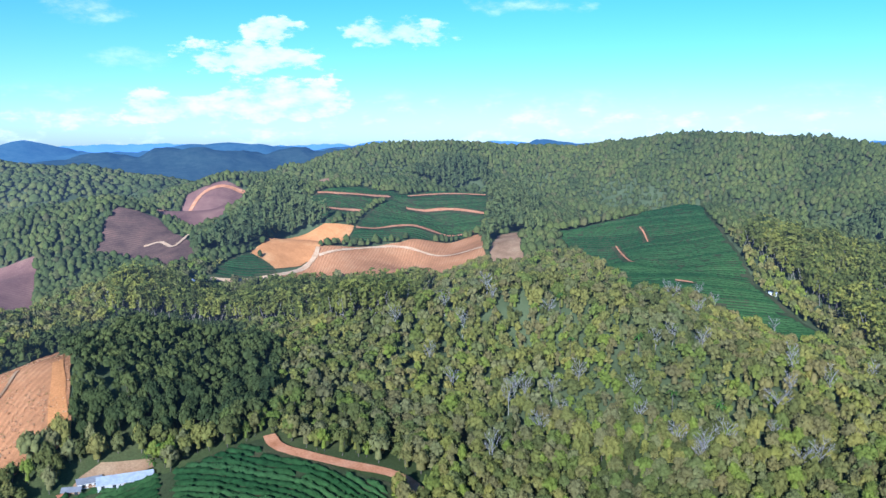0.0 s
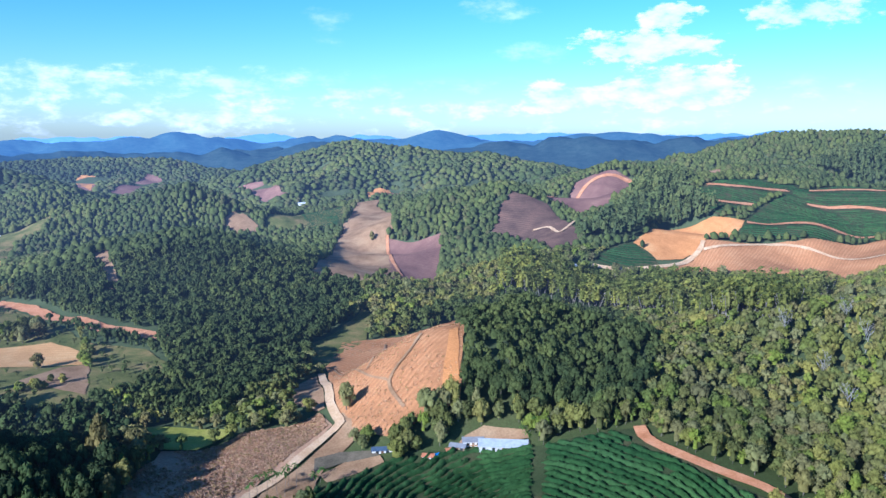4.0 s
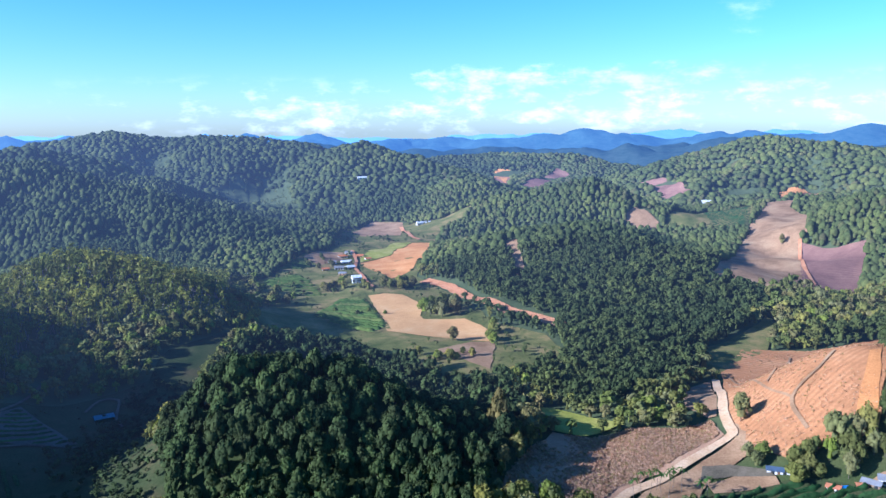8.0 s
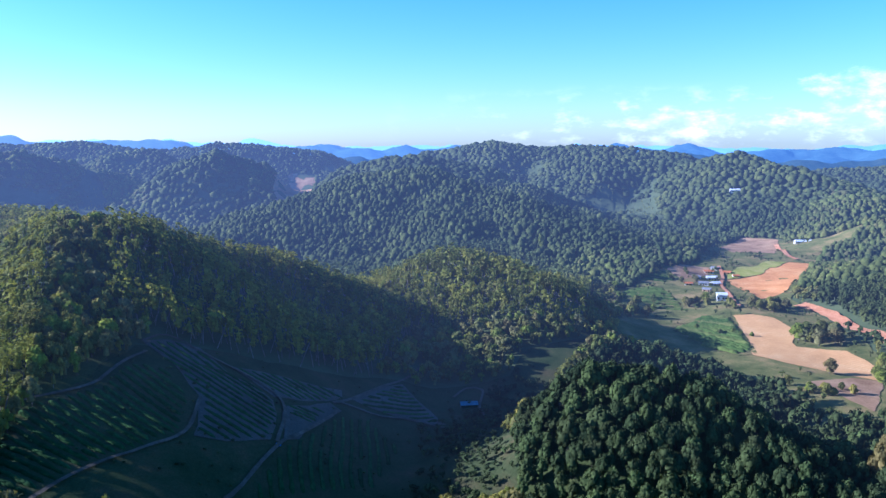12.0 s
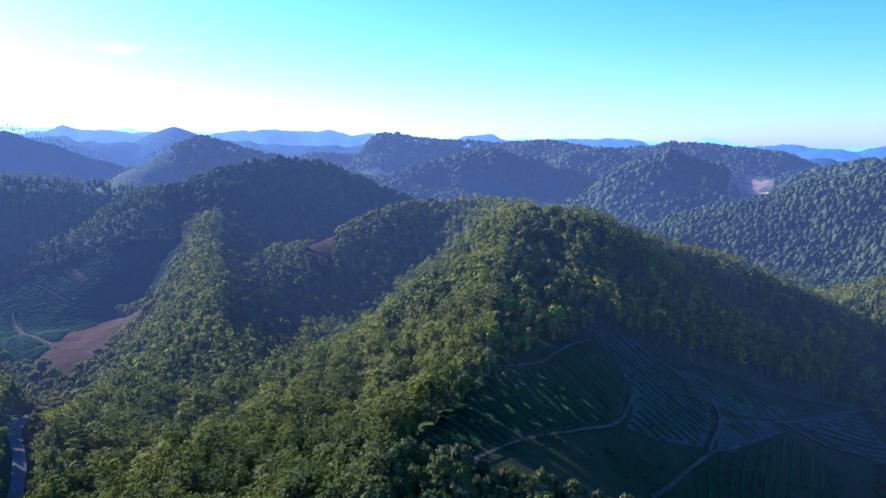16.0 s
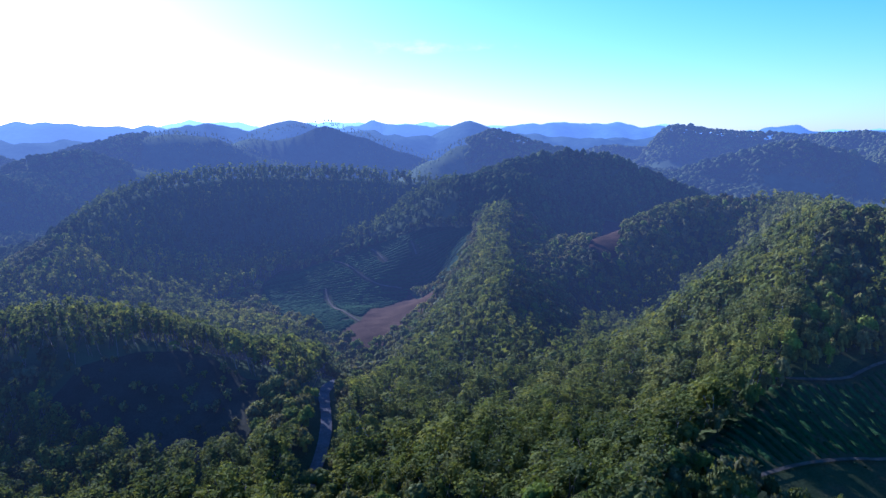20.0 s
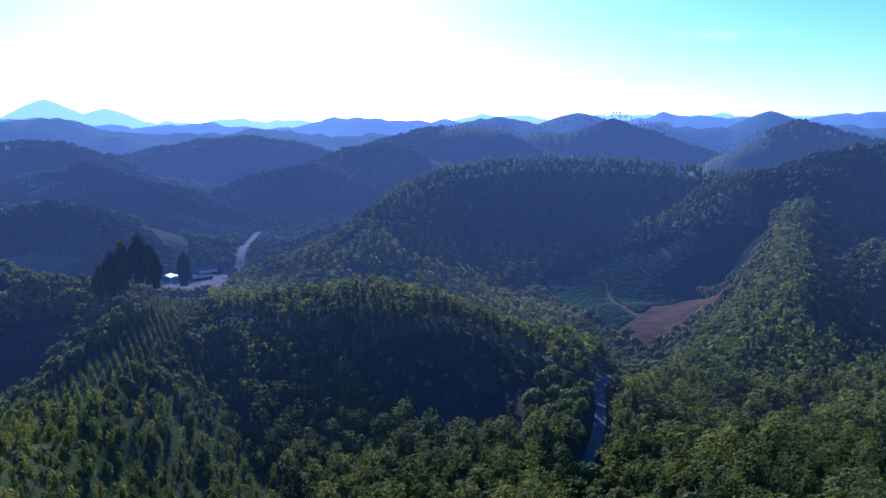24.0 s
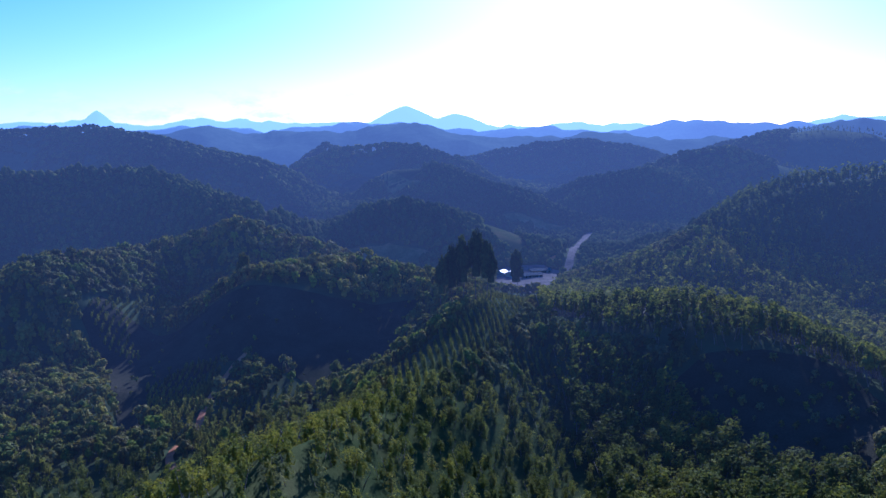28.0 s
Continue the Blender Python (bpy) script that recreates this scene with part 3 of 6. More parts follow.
def road(name, material, width, label, *points):
    """A strip of that width along a curve, lying on the ground."""
    line = smooth_line(points)
    bm = bmesh.new()
    rows, rim, spots_ = [], ([], []), []
    for i, v in enumerate(line):
        d = (line[min(i + 1, len(line) - 1)] - line[max(i - 1, 0)]).normalized()
        side = Vector((-d.y, d.x, 0)) * width * (0.5 + 0.12 * noise.noise(v * 0.13))
        spots_ += [v + side * k for k in (-1, -0.4, 0.4, 1)]
        out = side * 1.5 + side.normalized() * (2.0 if width > 3 else 0.5)
        rim[0].append((v.x - out.x, v.y - out.y))
        rim[1].append((v.x + out.x, v.y + out.y))
    zs = height([q.x for q in spots_], [q.y for q in spots_])
    made = [bm.verts.new((q.x, q.y, z + lift(q.x, q.y, 3))) for q, z in zip(spots_, zs)]
    rows = [made[k:k + 4] for k in range(0, len(made), 4)]
    for a, b in zip(rows, rows[1:]):
        for k in range(3):
            bm.faces.new((a[k], b[k], b[k + 1], a[k + 1])).smooth = True
    bmesh.ops.recalc_face_normals(bm, faces=bm.faces[:])
    if sum(f.normal.z for f in bm.faces) < 0:
        bmesh.ops.reverse_faces(bm, faces=bm.faces[:])
    OPEN.append(np.array(rim[0] + rim[1][::-1]))
    TRACKS.append(OPEN[-1])
    return tagged(part(name, bm, material), label, "road", kind="structure")


field("field_orange", ORANGE, 1, "bare orange earth field cleared on the slope", (-172, 703), (-159, 779), (-121, 807), (-92, 809), (-94, 757), (-114, 737), (-118, 716), (-145, 684))
field("field_furrowed", FURROWED, 1, "orange earth field ploughed along the contour", (-118, 731), (37, 814), (37, 701), (-13, 697), (-71, 680), (-128, 670), (-139, 676), (-118, 715))
field("field_terraces", COFFEESOIL, 1, "green coffee terraces with orange tracks", (-94, 757), (-92, 809), (-83, 860), (-58, 959), (55, 1054), (51, 917), (37, 821), (-26, 781))
field("field_terraces_upper", COFFEESOIL, 1, "green coffee terraces high on the slope", (-156, 846), (-143, 896), (-103, 1001), (-49, 980), (-59, 947), (-89, 859), (-116, 809))
field("field_low_coffee", COFFEESOIL, 1, "small dark green coffee plot", (-194, 642), (-188, 680), (-174, 705), (-145, 682), (-139, 676), (-166, 651))
field("field_burnt", BURNT, 1, "burnt dark brown hillside with stumps", (-323, 735), (-332, 779), (-331, 808), (-292, 813), (-233, 732), (-215, 683), (-232, 668), (-290, 730))
field("field_purple", PURPLE, 1, "purple brown cleared hillside", (-300, 824), (-315, 978), (-274, 1006), (-253, 1006), (-220, 1019), (-220, 899), (-231, 824), (-243, 775), (-271, 818))
field("field_spur", COFFEESOIL, 1, "smooth green coffee plantation on a broad spur", (103, 770), (187, 770), (298, 976), (244, 738), (229, 616), (223, 565), (233, 468), (220, 447), (195, 447), (175, 527), (130, 545), (123, 685), (109, 718))
field("field_clearing", BROWN, 1, "small brown clearing in the wood", (53, 790), (73, 798), (69, 694), (51, 685), (35, 684))
field("field_coffee_near", COFFEESOIL, 1, "coffee field with curved rows beside the farm sheds", (-172, 223), (-152, 257), (-130, 272), (-97, 284), (-72, 301), (-63, 290), (-37, 277), (-19, 272), (-11, 239), (-12, 212), (-117, 167))
field("field_brown", BROWN, 1, "light brown bare field", (-377, 505), (-547, 803), (-445, 749), (-444, 729), (-319, 544), (-333, 516))
field("field_brown_upper", BROWN, 1, "light brown bare slope running up to the wood", (-541, 801), (-596, 903), (-702, 1138), (-696, 1206), (-557, 893), (-508, 858), (-439, 736), (-442, 724))
field("field_red_cutting", ORANGE, 2, "raw orange cutting at the top of the bare slope", (-753, 1148), (-724, 1188), (-697, 1212), (-694, 1203), (-694, 1088))
field("field_red_left", BROWN, 1, "raw red earth patch among young trees", (-662, 718), (-663, 738), (-640, 743), (-629, 736), (-639, 717))
field("field_pale_coffee", MEADOW, 1, "light green slope with young coffee", (-602, 764), (-667, 881), (-592, 875), (-561, 822), (-567, 796), (-572, 765))
field("field_mauve", PURPLE, 1, "mauve brown ploughed field", (-441, 725), (-375, 726), (-301, 576), (-311, 530), (-363, 605))
field("field_slope", FURROWED, 1, "orange stubble slope with planting lines", (-255, 354), (-275, 400), (-250, 426), (-235, 475), (-158, 329), (-140, 288), (-151, 274), (-156, 263), (-174, 260), (-195, 278))
field("field_small_slope", MEADOW, 1, "green and dry grassy bank", (-290, 382), (-289, 407), (-302, 465), (-287, 455), (-264, 408), (-260, 375), (-253, 340))
field("field_dry", DRYGRASS, 1, "rough dry reddish pasture beside the dirt road", (-212, 173), (-225, 196), (-234, 216), (-224, 226), (-219, 245), (-207, 260), (-203, 276), (-189, 267), (-186, 245), (-189, 221), (-187, 203), (-179, 191), (-198, 158))
field("yard", SHADETRACK, 2, "bare grey farmyard beside the dirt road", (-181, 242), (-175, 250), (-161, 255), (-157, 254), (-169, 244), (-175, 235))
field("field_by_road", BROWN, 1, "brown field beside the dirt road", (-249, 311), (-248, 337), (-202, 280), (-205, 277), (-219, 280))
field("field_valley_orange", ORANGE, 1, "flat orange field on the valley floor", (-676, 368), (-684, 407), (-775, 491), (-755, 511), (-670, 440), (-601, 379), (-588, 350), (-642, 360))
field("field_valley_pale", PALE, 1, "pale dry field on the valley floor", (-544, 303), (-541, 315), (-527, 325), (-502, 322), (-488, 319), (-464, 299), (-455, 297), (-436, 318), (-398, 314), (-380, 300), (-420, 268), (-440, 260), (-480, 278))
field("field_valley_grey", BROWN, 1, "grey brown field corner", (-383, 257), (-387, 288), (-380, 300), (-334, 261), (-351, 259))
field("field_garden", MEADOW, 1, "green vegetable plots on the valley floor", (-511, 237), (-551, 279), (-543, 299), (-444, 265), (-442, 250), (-471, 240))
field("valley_floor", MEADOW, 0, "broad valley floor of patchy meadow and scrub", (-481, 182), (-678, 283), (-752, 373), (-956, 500), (-992, 581), (-888, 607), (-756, 515), (-581, 373), (-519, 364), (-415, 327), (-373, 335), (-320, 310), (-317, 256), (-310, 244), (-333, 225), (-376, 225), (-422, 208), (-456, 188))
field("field_meadow", MEADOW, 1, "patchy green valley meadow", (-649, 250), (-682, 338), (-592, 319), (-541, 300), (-533, 263), (-533, 220))
field("field_valley_far", BROWN, 1, "brown valley field", (-921, 488), (-1007, 567), (-956, 590), (-822, 504), (-855, 468))
field("field_lime", LIME, 2, "yellow green grass strip", (-276, 239), (-265, 244), (-242, 243), (-224, 248), (-225, 240), (-226, 224), (-235, 217), (-250, 219))
field("field_bank", MEADOW, 1, "planted bank at the end of the knoll", (-368, 98), (-378, 109), (-382, 125), (-280, 90), (-347, 96))
# dark ground colour stands for shade where the hill shadow falls short
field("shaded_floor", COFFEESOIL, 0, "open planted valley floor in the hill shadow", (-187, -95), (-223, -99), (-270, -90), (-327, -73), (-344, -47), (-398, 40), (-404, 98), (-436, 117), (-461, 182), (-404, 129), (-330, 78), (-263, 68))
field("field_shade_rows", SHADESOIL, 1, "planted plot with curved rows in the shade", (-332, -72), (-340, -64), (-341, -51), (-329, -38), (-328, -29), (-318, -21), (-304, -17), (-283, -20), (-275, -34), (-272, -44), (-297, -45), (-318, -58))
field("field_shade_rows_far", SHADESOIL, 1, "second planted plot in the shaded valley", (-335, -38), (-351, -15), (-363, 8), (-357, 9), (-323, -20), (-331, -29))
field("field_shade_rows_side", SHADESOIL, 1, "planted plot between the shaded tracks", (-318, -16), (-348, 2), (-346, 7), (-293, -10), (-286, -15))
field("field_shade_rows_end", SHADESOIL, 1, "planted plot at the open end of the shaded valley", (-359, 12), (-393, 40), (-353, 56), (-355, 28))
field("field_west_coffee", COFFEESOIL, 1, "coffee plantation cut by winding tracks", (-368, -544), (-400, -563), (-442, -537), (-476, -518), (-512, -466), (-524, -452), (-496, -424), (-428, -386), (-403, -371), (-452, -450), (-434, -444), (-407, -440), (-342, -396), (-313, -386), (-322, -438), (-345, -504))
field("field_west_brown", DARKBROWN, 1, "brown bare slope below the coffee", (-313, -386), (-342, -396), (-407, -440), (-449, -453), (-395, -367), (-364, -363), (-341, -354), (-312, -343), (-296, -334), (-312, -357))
road("road_dirt", TRACK, 4, "pale dirt road through the valley", (-167, 167), (-182, 197), (-186, 210), (-185, 223), (-186, 239), (-186, 256), (-186, 267), (-191, 272), (-202, 283), (-213, 297), (-248, 340))
road("road_west", PAVED, 4.5, "grey country road in the shaded valley", (-159, -211), (-173, -221), (-187, -235), (-212, -267), (-237, -288))
road("road_south", PAVED, 8, "pale road beside the white roofed sheds", (-156, -717), (-170, -759), (-210, -896), (-240, -986), (-255, -1020))
road("track_edge", REDTRACK, 5, "orange dirt track round the coffee field", (-69, 302), (-62, 292), (-39, 281), (-18, 277), (-8, 268))
road("track_red", REDTRACK, 11, "red dirt road along the foot of the hill", (-565, 369), (-534, 373), (-494, 364), (-433, 348), (-400, 350), (-376, 354))
road("track_village", REDTRACK, 3, "orange dirt road through the hamlet", (-723, 384), (-684, 368), (-652, 350), (-583, 323), (-563, 319))
road("track_village_far", REDTRACK, 5, "orange dirt road climbing out of the hamlet", (-917, 563), (-822, 516), (-788, 509))
field("slope_cleared", SHADE_TINTED_SOIL, 1, "cleared slope under the plantation, shade painted into its soil", (-119, -335), (-140, -343), (-186, -328), (-197, -280), (-162, -255), (-136, -271), (-121, -301))
field("south_hollow", SHADE_TINTED_SOIL, 0, "dark open hollow below the hedge", (183, -468), (179, -493), (71, -462), (-14, -472), (3, -405), (38, -380), (73, -408), (96, -419), (113, -349), (114, -325), (159, -439))
field("field_red_bank", ORANGE, 1, "raw red earth bank high on the slope", (-717, 1097), (-738, 1178), (-702, 1213), (-700, 1206), (-694, 1117))
field("field_high_purple", PURPLE, 1, "purple cleared slope among the woods", (-1001, 1129), (-952, 1140), (-832, 1051), (-887, 1059))
field("field_high_coffee", COFFEESOIL, 1, "green coffee slope among the woods", (-658, 857), (-609, 893), (-539, 785), (-574, 762))
field("field_firebreak", BROWN, 1, "brown strip cut down through the wood", (-569, 461), (-560, 467), (-494, 423), (-491, 410))
field("field_upper_brown", BROWN, 1, "brown cleared patch under the skyline wood", (-190, 1019), (-187, 1137), (-140, 1006), (-137, 954))
field("field_slope_north", PURPLE, 1, "cleared slope far down the valley", (-1009, 772), (-1457, 1155), (-1425, 1188), (-1250, 1020))
field("field_red_mid", PURPLE, 1, "reddish cleared slope beyond the domed hill", (-987, 1123), (-932, 1133), (-832, 1060), (-827, 1034), (-916, 1071))
field("field_red_low", BROWN, 1, "brown cleared bank with young trees", (-665, 723), (-654, 745), (-631, 744), (-625, 733), (-642, 713))
field("field_green_mid", MEADOW, 1, "light green planted slope beyond the domed hill", (-625, 747), (-668, 882), (-586, 871), (-557, 819), (-562, 783), (-605, 748))
field("field_valley_green", MEADOW, 1, "pale green slope at the edge of the valley", (-870, 556), (-881, 612), (-868, 643), (-831, 619), (-820, 574), (-801, 525))
field("south_slope_fold", MEADOW, 1, "olive green fold between the southern hills", (72, -1343), (-20, -1180), (-53, -1140), (5, -1160))
field("south_slope_low", MEADOW, 1, "olive green bank below the southern hills", (-136, -1046), (-226, -1040), (-230, -1018), (-148, -1021))
road("track_south", REDTRACK, 3, "red dirt track between young trees", (78, -284), (91, -312), (87, -341), (88, -379), (85, -404), (78, -416))
# these tracks use the darker copy, with the hill shade in its colour
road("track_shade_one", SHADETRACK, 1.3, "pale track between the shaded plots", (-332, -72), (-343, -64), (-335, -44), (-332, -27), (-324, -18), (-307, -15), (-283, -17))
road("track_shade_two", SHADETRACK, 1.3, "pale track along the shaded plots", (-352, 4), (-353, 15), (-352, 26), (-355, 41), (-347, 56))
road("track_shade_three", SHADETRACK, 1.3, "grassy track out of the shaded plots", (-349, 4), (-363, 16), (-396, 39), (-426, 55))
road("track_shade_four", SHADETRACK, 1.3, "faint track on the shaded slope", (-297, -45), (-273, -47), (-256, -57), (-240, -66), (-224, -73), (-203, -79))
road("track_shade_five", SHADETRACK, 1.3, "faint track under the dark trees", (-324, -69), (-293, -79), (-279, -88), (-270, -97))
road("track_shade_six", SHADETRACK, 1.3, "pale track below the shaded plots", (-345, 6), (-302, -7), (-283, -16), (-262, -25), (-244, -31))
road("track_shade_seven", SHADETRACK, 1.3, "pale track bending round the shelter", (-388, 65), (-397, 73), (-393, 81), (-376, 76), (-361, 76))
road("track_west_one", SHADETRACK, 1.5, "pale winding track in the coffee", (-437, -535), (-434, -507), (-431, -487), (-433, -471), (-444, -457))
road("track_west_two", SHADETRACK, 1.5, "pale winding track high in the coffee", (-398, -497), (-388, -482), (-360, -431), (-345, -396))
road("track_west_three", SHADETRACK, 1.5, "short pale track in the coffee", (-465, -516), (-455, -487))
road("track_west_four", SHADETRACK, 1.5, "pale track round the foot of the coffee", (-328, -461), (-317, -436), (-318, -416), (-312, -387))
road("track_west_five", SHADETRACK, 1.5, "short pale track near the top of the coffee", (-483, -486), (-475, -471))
road("track_terrace_one", REDTRACK, 6, "orange terrace track", (-155, 844), (-129, 841), (-89, 863))
road("track_terrace_two", REDTRACK, 6, "orange terrace track", (-141, 891), (-106, 901), (-64, 939))
road("track_terrace_three", REDTRACK, 6, "orange terrace track", (-43, 913), (9, 918), (48, 894))
road("track_terrace_four", REDTRACK, 6, "orange terrace track", (-89, 804), (-38, 810), (37, 827))
road("track_terrace_five", REDTRACK, 6, "orange terrace track", (-44, 960), (9, 972), (50, 971))
road("track_terrace_foot", TRACK, 4, "pale track round the orange field", (-192, 645), (-167, 655), (-139, 677), (-119, 713), (-116, 731))
road("track_furrow", TRACK, 3, "pale track across the furrowed field", (-114, 720), (-47, 762), (36, 741))
road("track_burnt", TRACK, 3, "pale track over the burnt hillside", (-284, 750), (-268, 751), (-246, 719), (-243, 757))
road("track_purple", REDTRACK, 5, "orange track over the purple hillside", (-299, 827), (-298, 968), (-226, 1013))
road("track_brown", REDTRACK, 3, "orange track between the bare fields", (-440, 726), (-388, 647), (-352, 605))
road("track_slope", BROWN, 1.5, "worn dark track over the stubble slope", (-177, 322), (-175, 308), (-176, 298), (-175, 289), (-169, 282), (-160, 276))
road("track_slope_two", BROWN, 1.1, "worn dark track down the stubble slope", (-250, 409), (-200, 315), (-198, 304))
road("track_slope_three", BROWN, 1.1, "worn dark track across the stubble slope", (-249, 352), (-197, 302), (-175, 289))
field("slope_red", ORANGE, 2, "raw orange earth corner of the stubble slope", (-164, 325), (-162, 330), (-141, 290), (-143, 283), (-150, 291))
road("track_spur", REDTRACK, 1.4, "orange scar in the coffee", (177, 723), (177, 707), (175, 684))
road("track_spur_two", REDTRACK, 1.3, "orange scar in the coffee", (151, 699), (150, 664), (149, 625))
road("track_spur_three", REDTRACK, 2.2, "bare orange patch in the coffee", (166, 567), (176, 560))
field("yard_south", PAVED, 1, "pale yard beside the warehouses", (-81, -651), (-96, -736), (-142, -751), (-156, -738), (-134, -645), (-106, -636))
field("yard_red", ORANGE, 1, "raw red earth cutting beside the road", (-147, -761), (-160, -778), (-164, -774), (-155, -754))
field("yard_farm", BROWN, 2, "bare orange earth round the farm sheds", (-133, 272), (-132, 277), (-127, 284), (-110, 290), (-108, 286), (-124, 276))
field("yard_brown", BROWN, 2, "bare brown earth beside the farmyard", (-172, 234), (-169, 244), (-157, 254), (-154, 251), (-162, 239), (-167, 230))
field("south_meadow", COFFEESOIL, 1, "pale green bank behind the warehouses", (-104, -1051), (-133, -1017), (-135, -773), (-115, -773), (-93, -804))
field("south_meadow_low", MEADOW, 1, "green meadow knoll with a pale rim", (46, -784), (4, -788), (-37, -764), (-22, -735), (21, -500))
field("south_meadow_left", COFFEESOIL, 1, "light green slope among the woods", (225, -1215), (147, -1188), (107, -1124), (122, -768))
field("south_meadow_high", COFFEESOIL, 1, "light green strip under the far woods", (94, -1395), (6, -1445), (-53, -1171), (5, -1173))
field("west_clearing", DARKBROWN, 1, "mauve cleared patch in the wood", (-488, -312), (-650, -397), (-664, -380), (-500, -294), (-483, -300))
field("west_bare", BROWN, 1, "brown bare slope far off", (-1315, -73), (-1922, -68), (-1929, -6), (-1053, -11))
field("west_bare_far", ORANGE, 1, "bare slope on the valley end", (-1423, 1095), (-1470, 1164), (-1436, 1185), (-1279, 1038))
field("west_bare_end", PURPLE, 1, "mauve bare slope at the valley end", (-1236, 1040), (-1387, 1277), (-1315, 1252), (-1201, 1059))
field("field_valley_lime", LIME, 2, "light green grass strip beside the orange field", (-691, 376), (-706, 392), (-779, 468), (-775, 489), (-684, 406), (-679, 370))
field("field_valley_brown", BROWN, 1, "dry brown paddock beside the hamlet", (-702, 321), (-741, 356), (-721, 374), (-693, 358), (-676, 325))
field("road_verge", BROWN, 1, "trodden brown verge of the dirt road", (-172, 189), (-184, 214), (-183, 238), (-183, 254), (-184, 265), (-192, 276), (-183, 271), (-173, 259), (-175, 243), (-171, 230), (-162, 203))

# ---- trees ----
def inside(x, y, outline):
    """Which of the points lie inside an outline."""
    hit = np.zeros(len(x), bool)
    lo, hi = outline.min(0), outline.max(0)
    near = np.nonzero((x > lo[0]) & (x < hi[0]) & (y > lo[1]) & (y < hi[1]))[0]
    px, py, h = x[near], y[near], np.zeros(len(near), bool)
    for (ax, ay), (bx, by) in zip(outline, np.roll(outline, -1, 0)):
        cross = (ay > py) != (by > py)
        with np.errstate(divide="ignore", invalid="ignore"):
            h ^= cross & (px < (bx - ax) * (py - ay) / (by - ay) + ax)
    hit[near] = h
    return hit


rng = np.random.default_rng(7)


def trunk(height_, radius, sides=5, limbs=0):
    """A tapered stem with limbs: vertices and triangles."""
    vs, fs = [], []

    def stem(p, q, r0, r1):
        p, q = np.array(p, float), np.array(q, float)
        base = sum(len(v) for v in vs)
        ring = np.array([(math.cos(a), math.sin(a), 0) for a in np.arange(sides) * 2 * math.pi / sides])
        vs.append(np.concatenate([p + ring * r0, q + ring * r1]))
        for k in range(sides):
            a, b = base + k, base + (k + 1) % sides
            fs.extend([(a, b, b + sides), (a, b + sides, a + sides)])

    stem((0, 0, -1.0), (0.15, 0.1, height_), radius, radius * 0.5)
    for k in range(limbs):
        a = 2.4 * k + rng.random()
        z = height_ * (0.65 + 0.1 * k)
        z = min(z, height_ * 0.98)
        stem((0.1, 0.05, z), (math.cos(a) * height_ * 0.4, math.sin(a) * height_ * 0.4, z + height_ * 0.38), radius * 0.5, radius * 0.2)
    return np.concatenate(vs), np.array(fs)


def leaves(centres, radii, count, size, flat=0.0):
    """Small leaf sprays over the outside of some clumps: vertices and triangles."""
    pick = rng.choice(len(centres), count, p=radii ** 2 / np.sum(radii ** 2))
    d = rng.normal(size=(count, 3))
    d[:, 2] = d[:, 2] * (0.8 - 0.3 * flat) + 0.35 + 0.6 * flat
    d /= np.linalg.norm(d, axis=1, keepdims=True)
    p = centres[pick] + d * (radii[pick] * rng.uniform(0.86, 1.12, count))[:, None] * (1, 1, 0.85)
    n = d + rng.normal(size=(count, 3)) * 0.45
    n /= np.linalg.norm(n, axis=1, keepdims=True)
    u = np.cross(n, rng.normal(size=(count, 3)))
    u /= np.linalg.norm(u, axis=1, keepdims=True)
    w = np.cross(n, u)
    s = size * rng.uniform(0.6, 1.3, count)[:, None]
    tri = np.stack([p - u * s - w * s * 0.6, p + u * s - w * s * 0.5, p + w * s * 1.1 + n * s * 0.25], 1)
    return tri.reshape(-1, 3), np.arange(count * 3).reshape(-1, 3)


def join(*pieces):
    """Join (vertices, triangles, slot) pieces."""
    vs, fs, ss, base = [], [], [], 0
    for v, f, s in pieces:
        vs.append(v)
        fs.append(f + base)
        ss.append(np.full(len(f), s))
        base += len(v)
    return np.concatenate(vs), np.concatenate(fs), np.concatenate(ss)


def bump(k, low, wide):
    """The plainest crown, for woods far off."""
    a = np.arange(k) * 2 * math.pi / k
    q = wide * rng.uniform(0.8, 1.2, (2, k))
    v = np.concatenate([np.stack([np.cos(a) * q[0], np.sin(a) * q[0], np.full(k, low)], -1),
                        np.stack([np.cos(a + 0.5) * q[1] * 0.75, np.sin(a + 0.5) * q[1] * 0.75, 0.78 + rng.uniform(-0.1, 0.1, k)], -1), [[0, 0, 1.0]]])
    f = []
    for i in range(k):
        j = (i + 1) % k
        f += [(i, j, k + i), (j, k + j, k + i), (k + i, k + j, 2 * k)]
    return v, np.array(f), np.zeros(len(f), int)


def core(k, low, wide, high=0.86):
    """The shaded inside of a crown."""
    v, f, s = bump(k, low, wide)
    v[:, 2] = low + (v[:, 2] - low) * (high - low) / (1 - low)
    return v, f


def ball(level, floor):
    """A faceted ball without its underside: vertices and triangles."""
    bm = bmesh.new()
    bmesh.ops.create_icosphere(bm, subdivisions=level, radius=1.0)
    bmesh.ops.delete(bm, geom=[v for v in bm.verts if v.co.z < floor], context="VERTS")
    bm.verts.index_update()
    v = np.array([w.co[:] for w in bm.verts])
    f = np.array([[w.index for w in q.verts] for q in bm.faces])
    bm.free()
    return v, f


BALLS = {1: ball(1, -0.7), 2: ball(2, -0.45)}


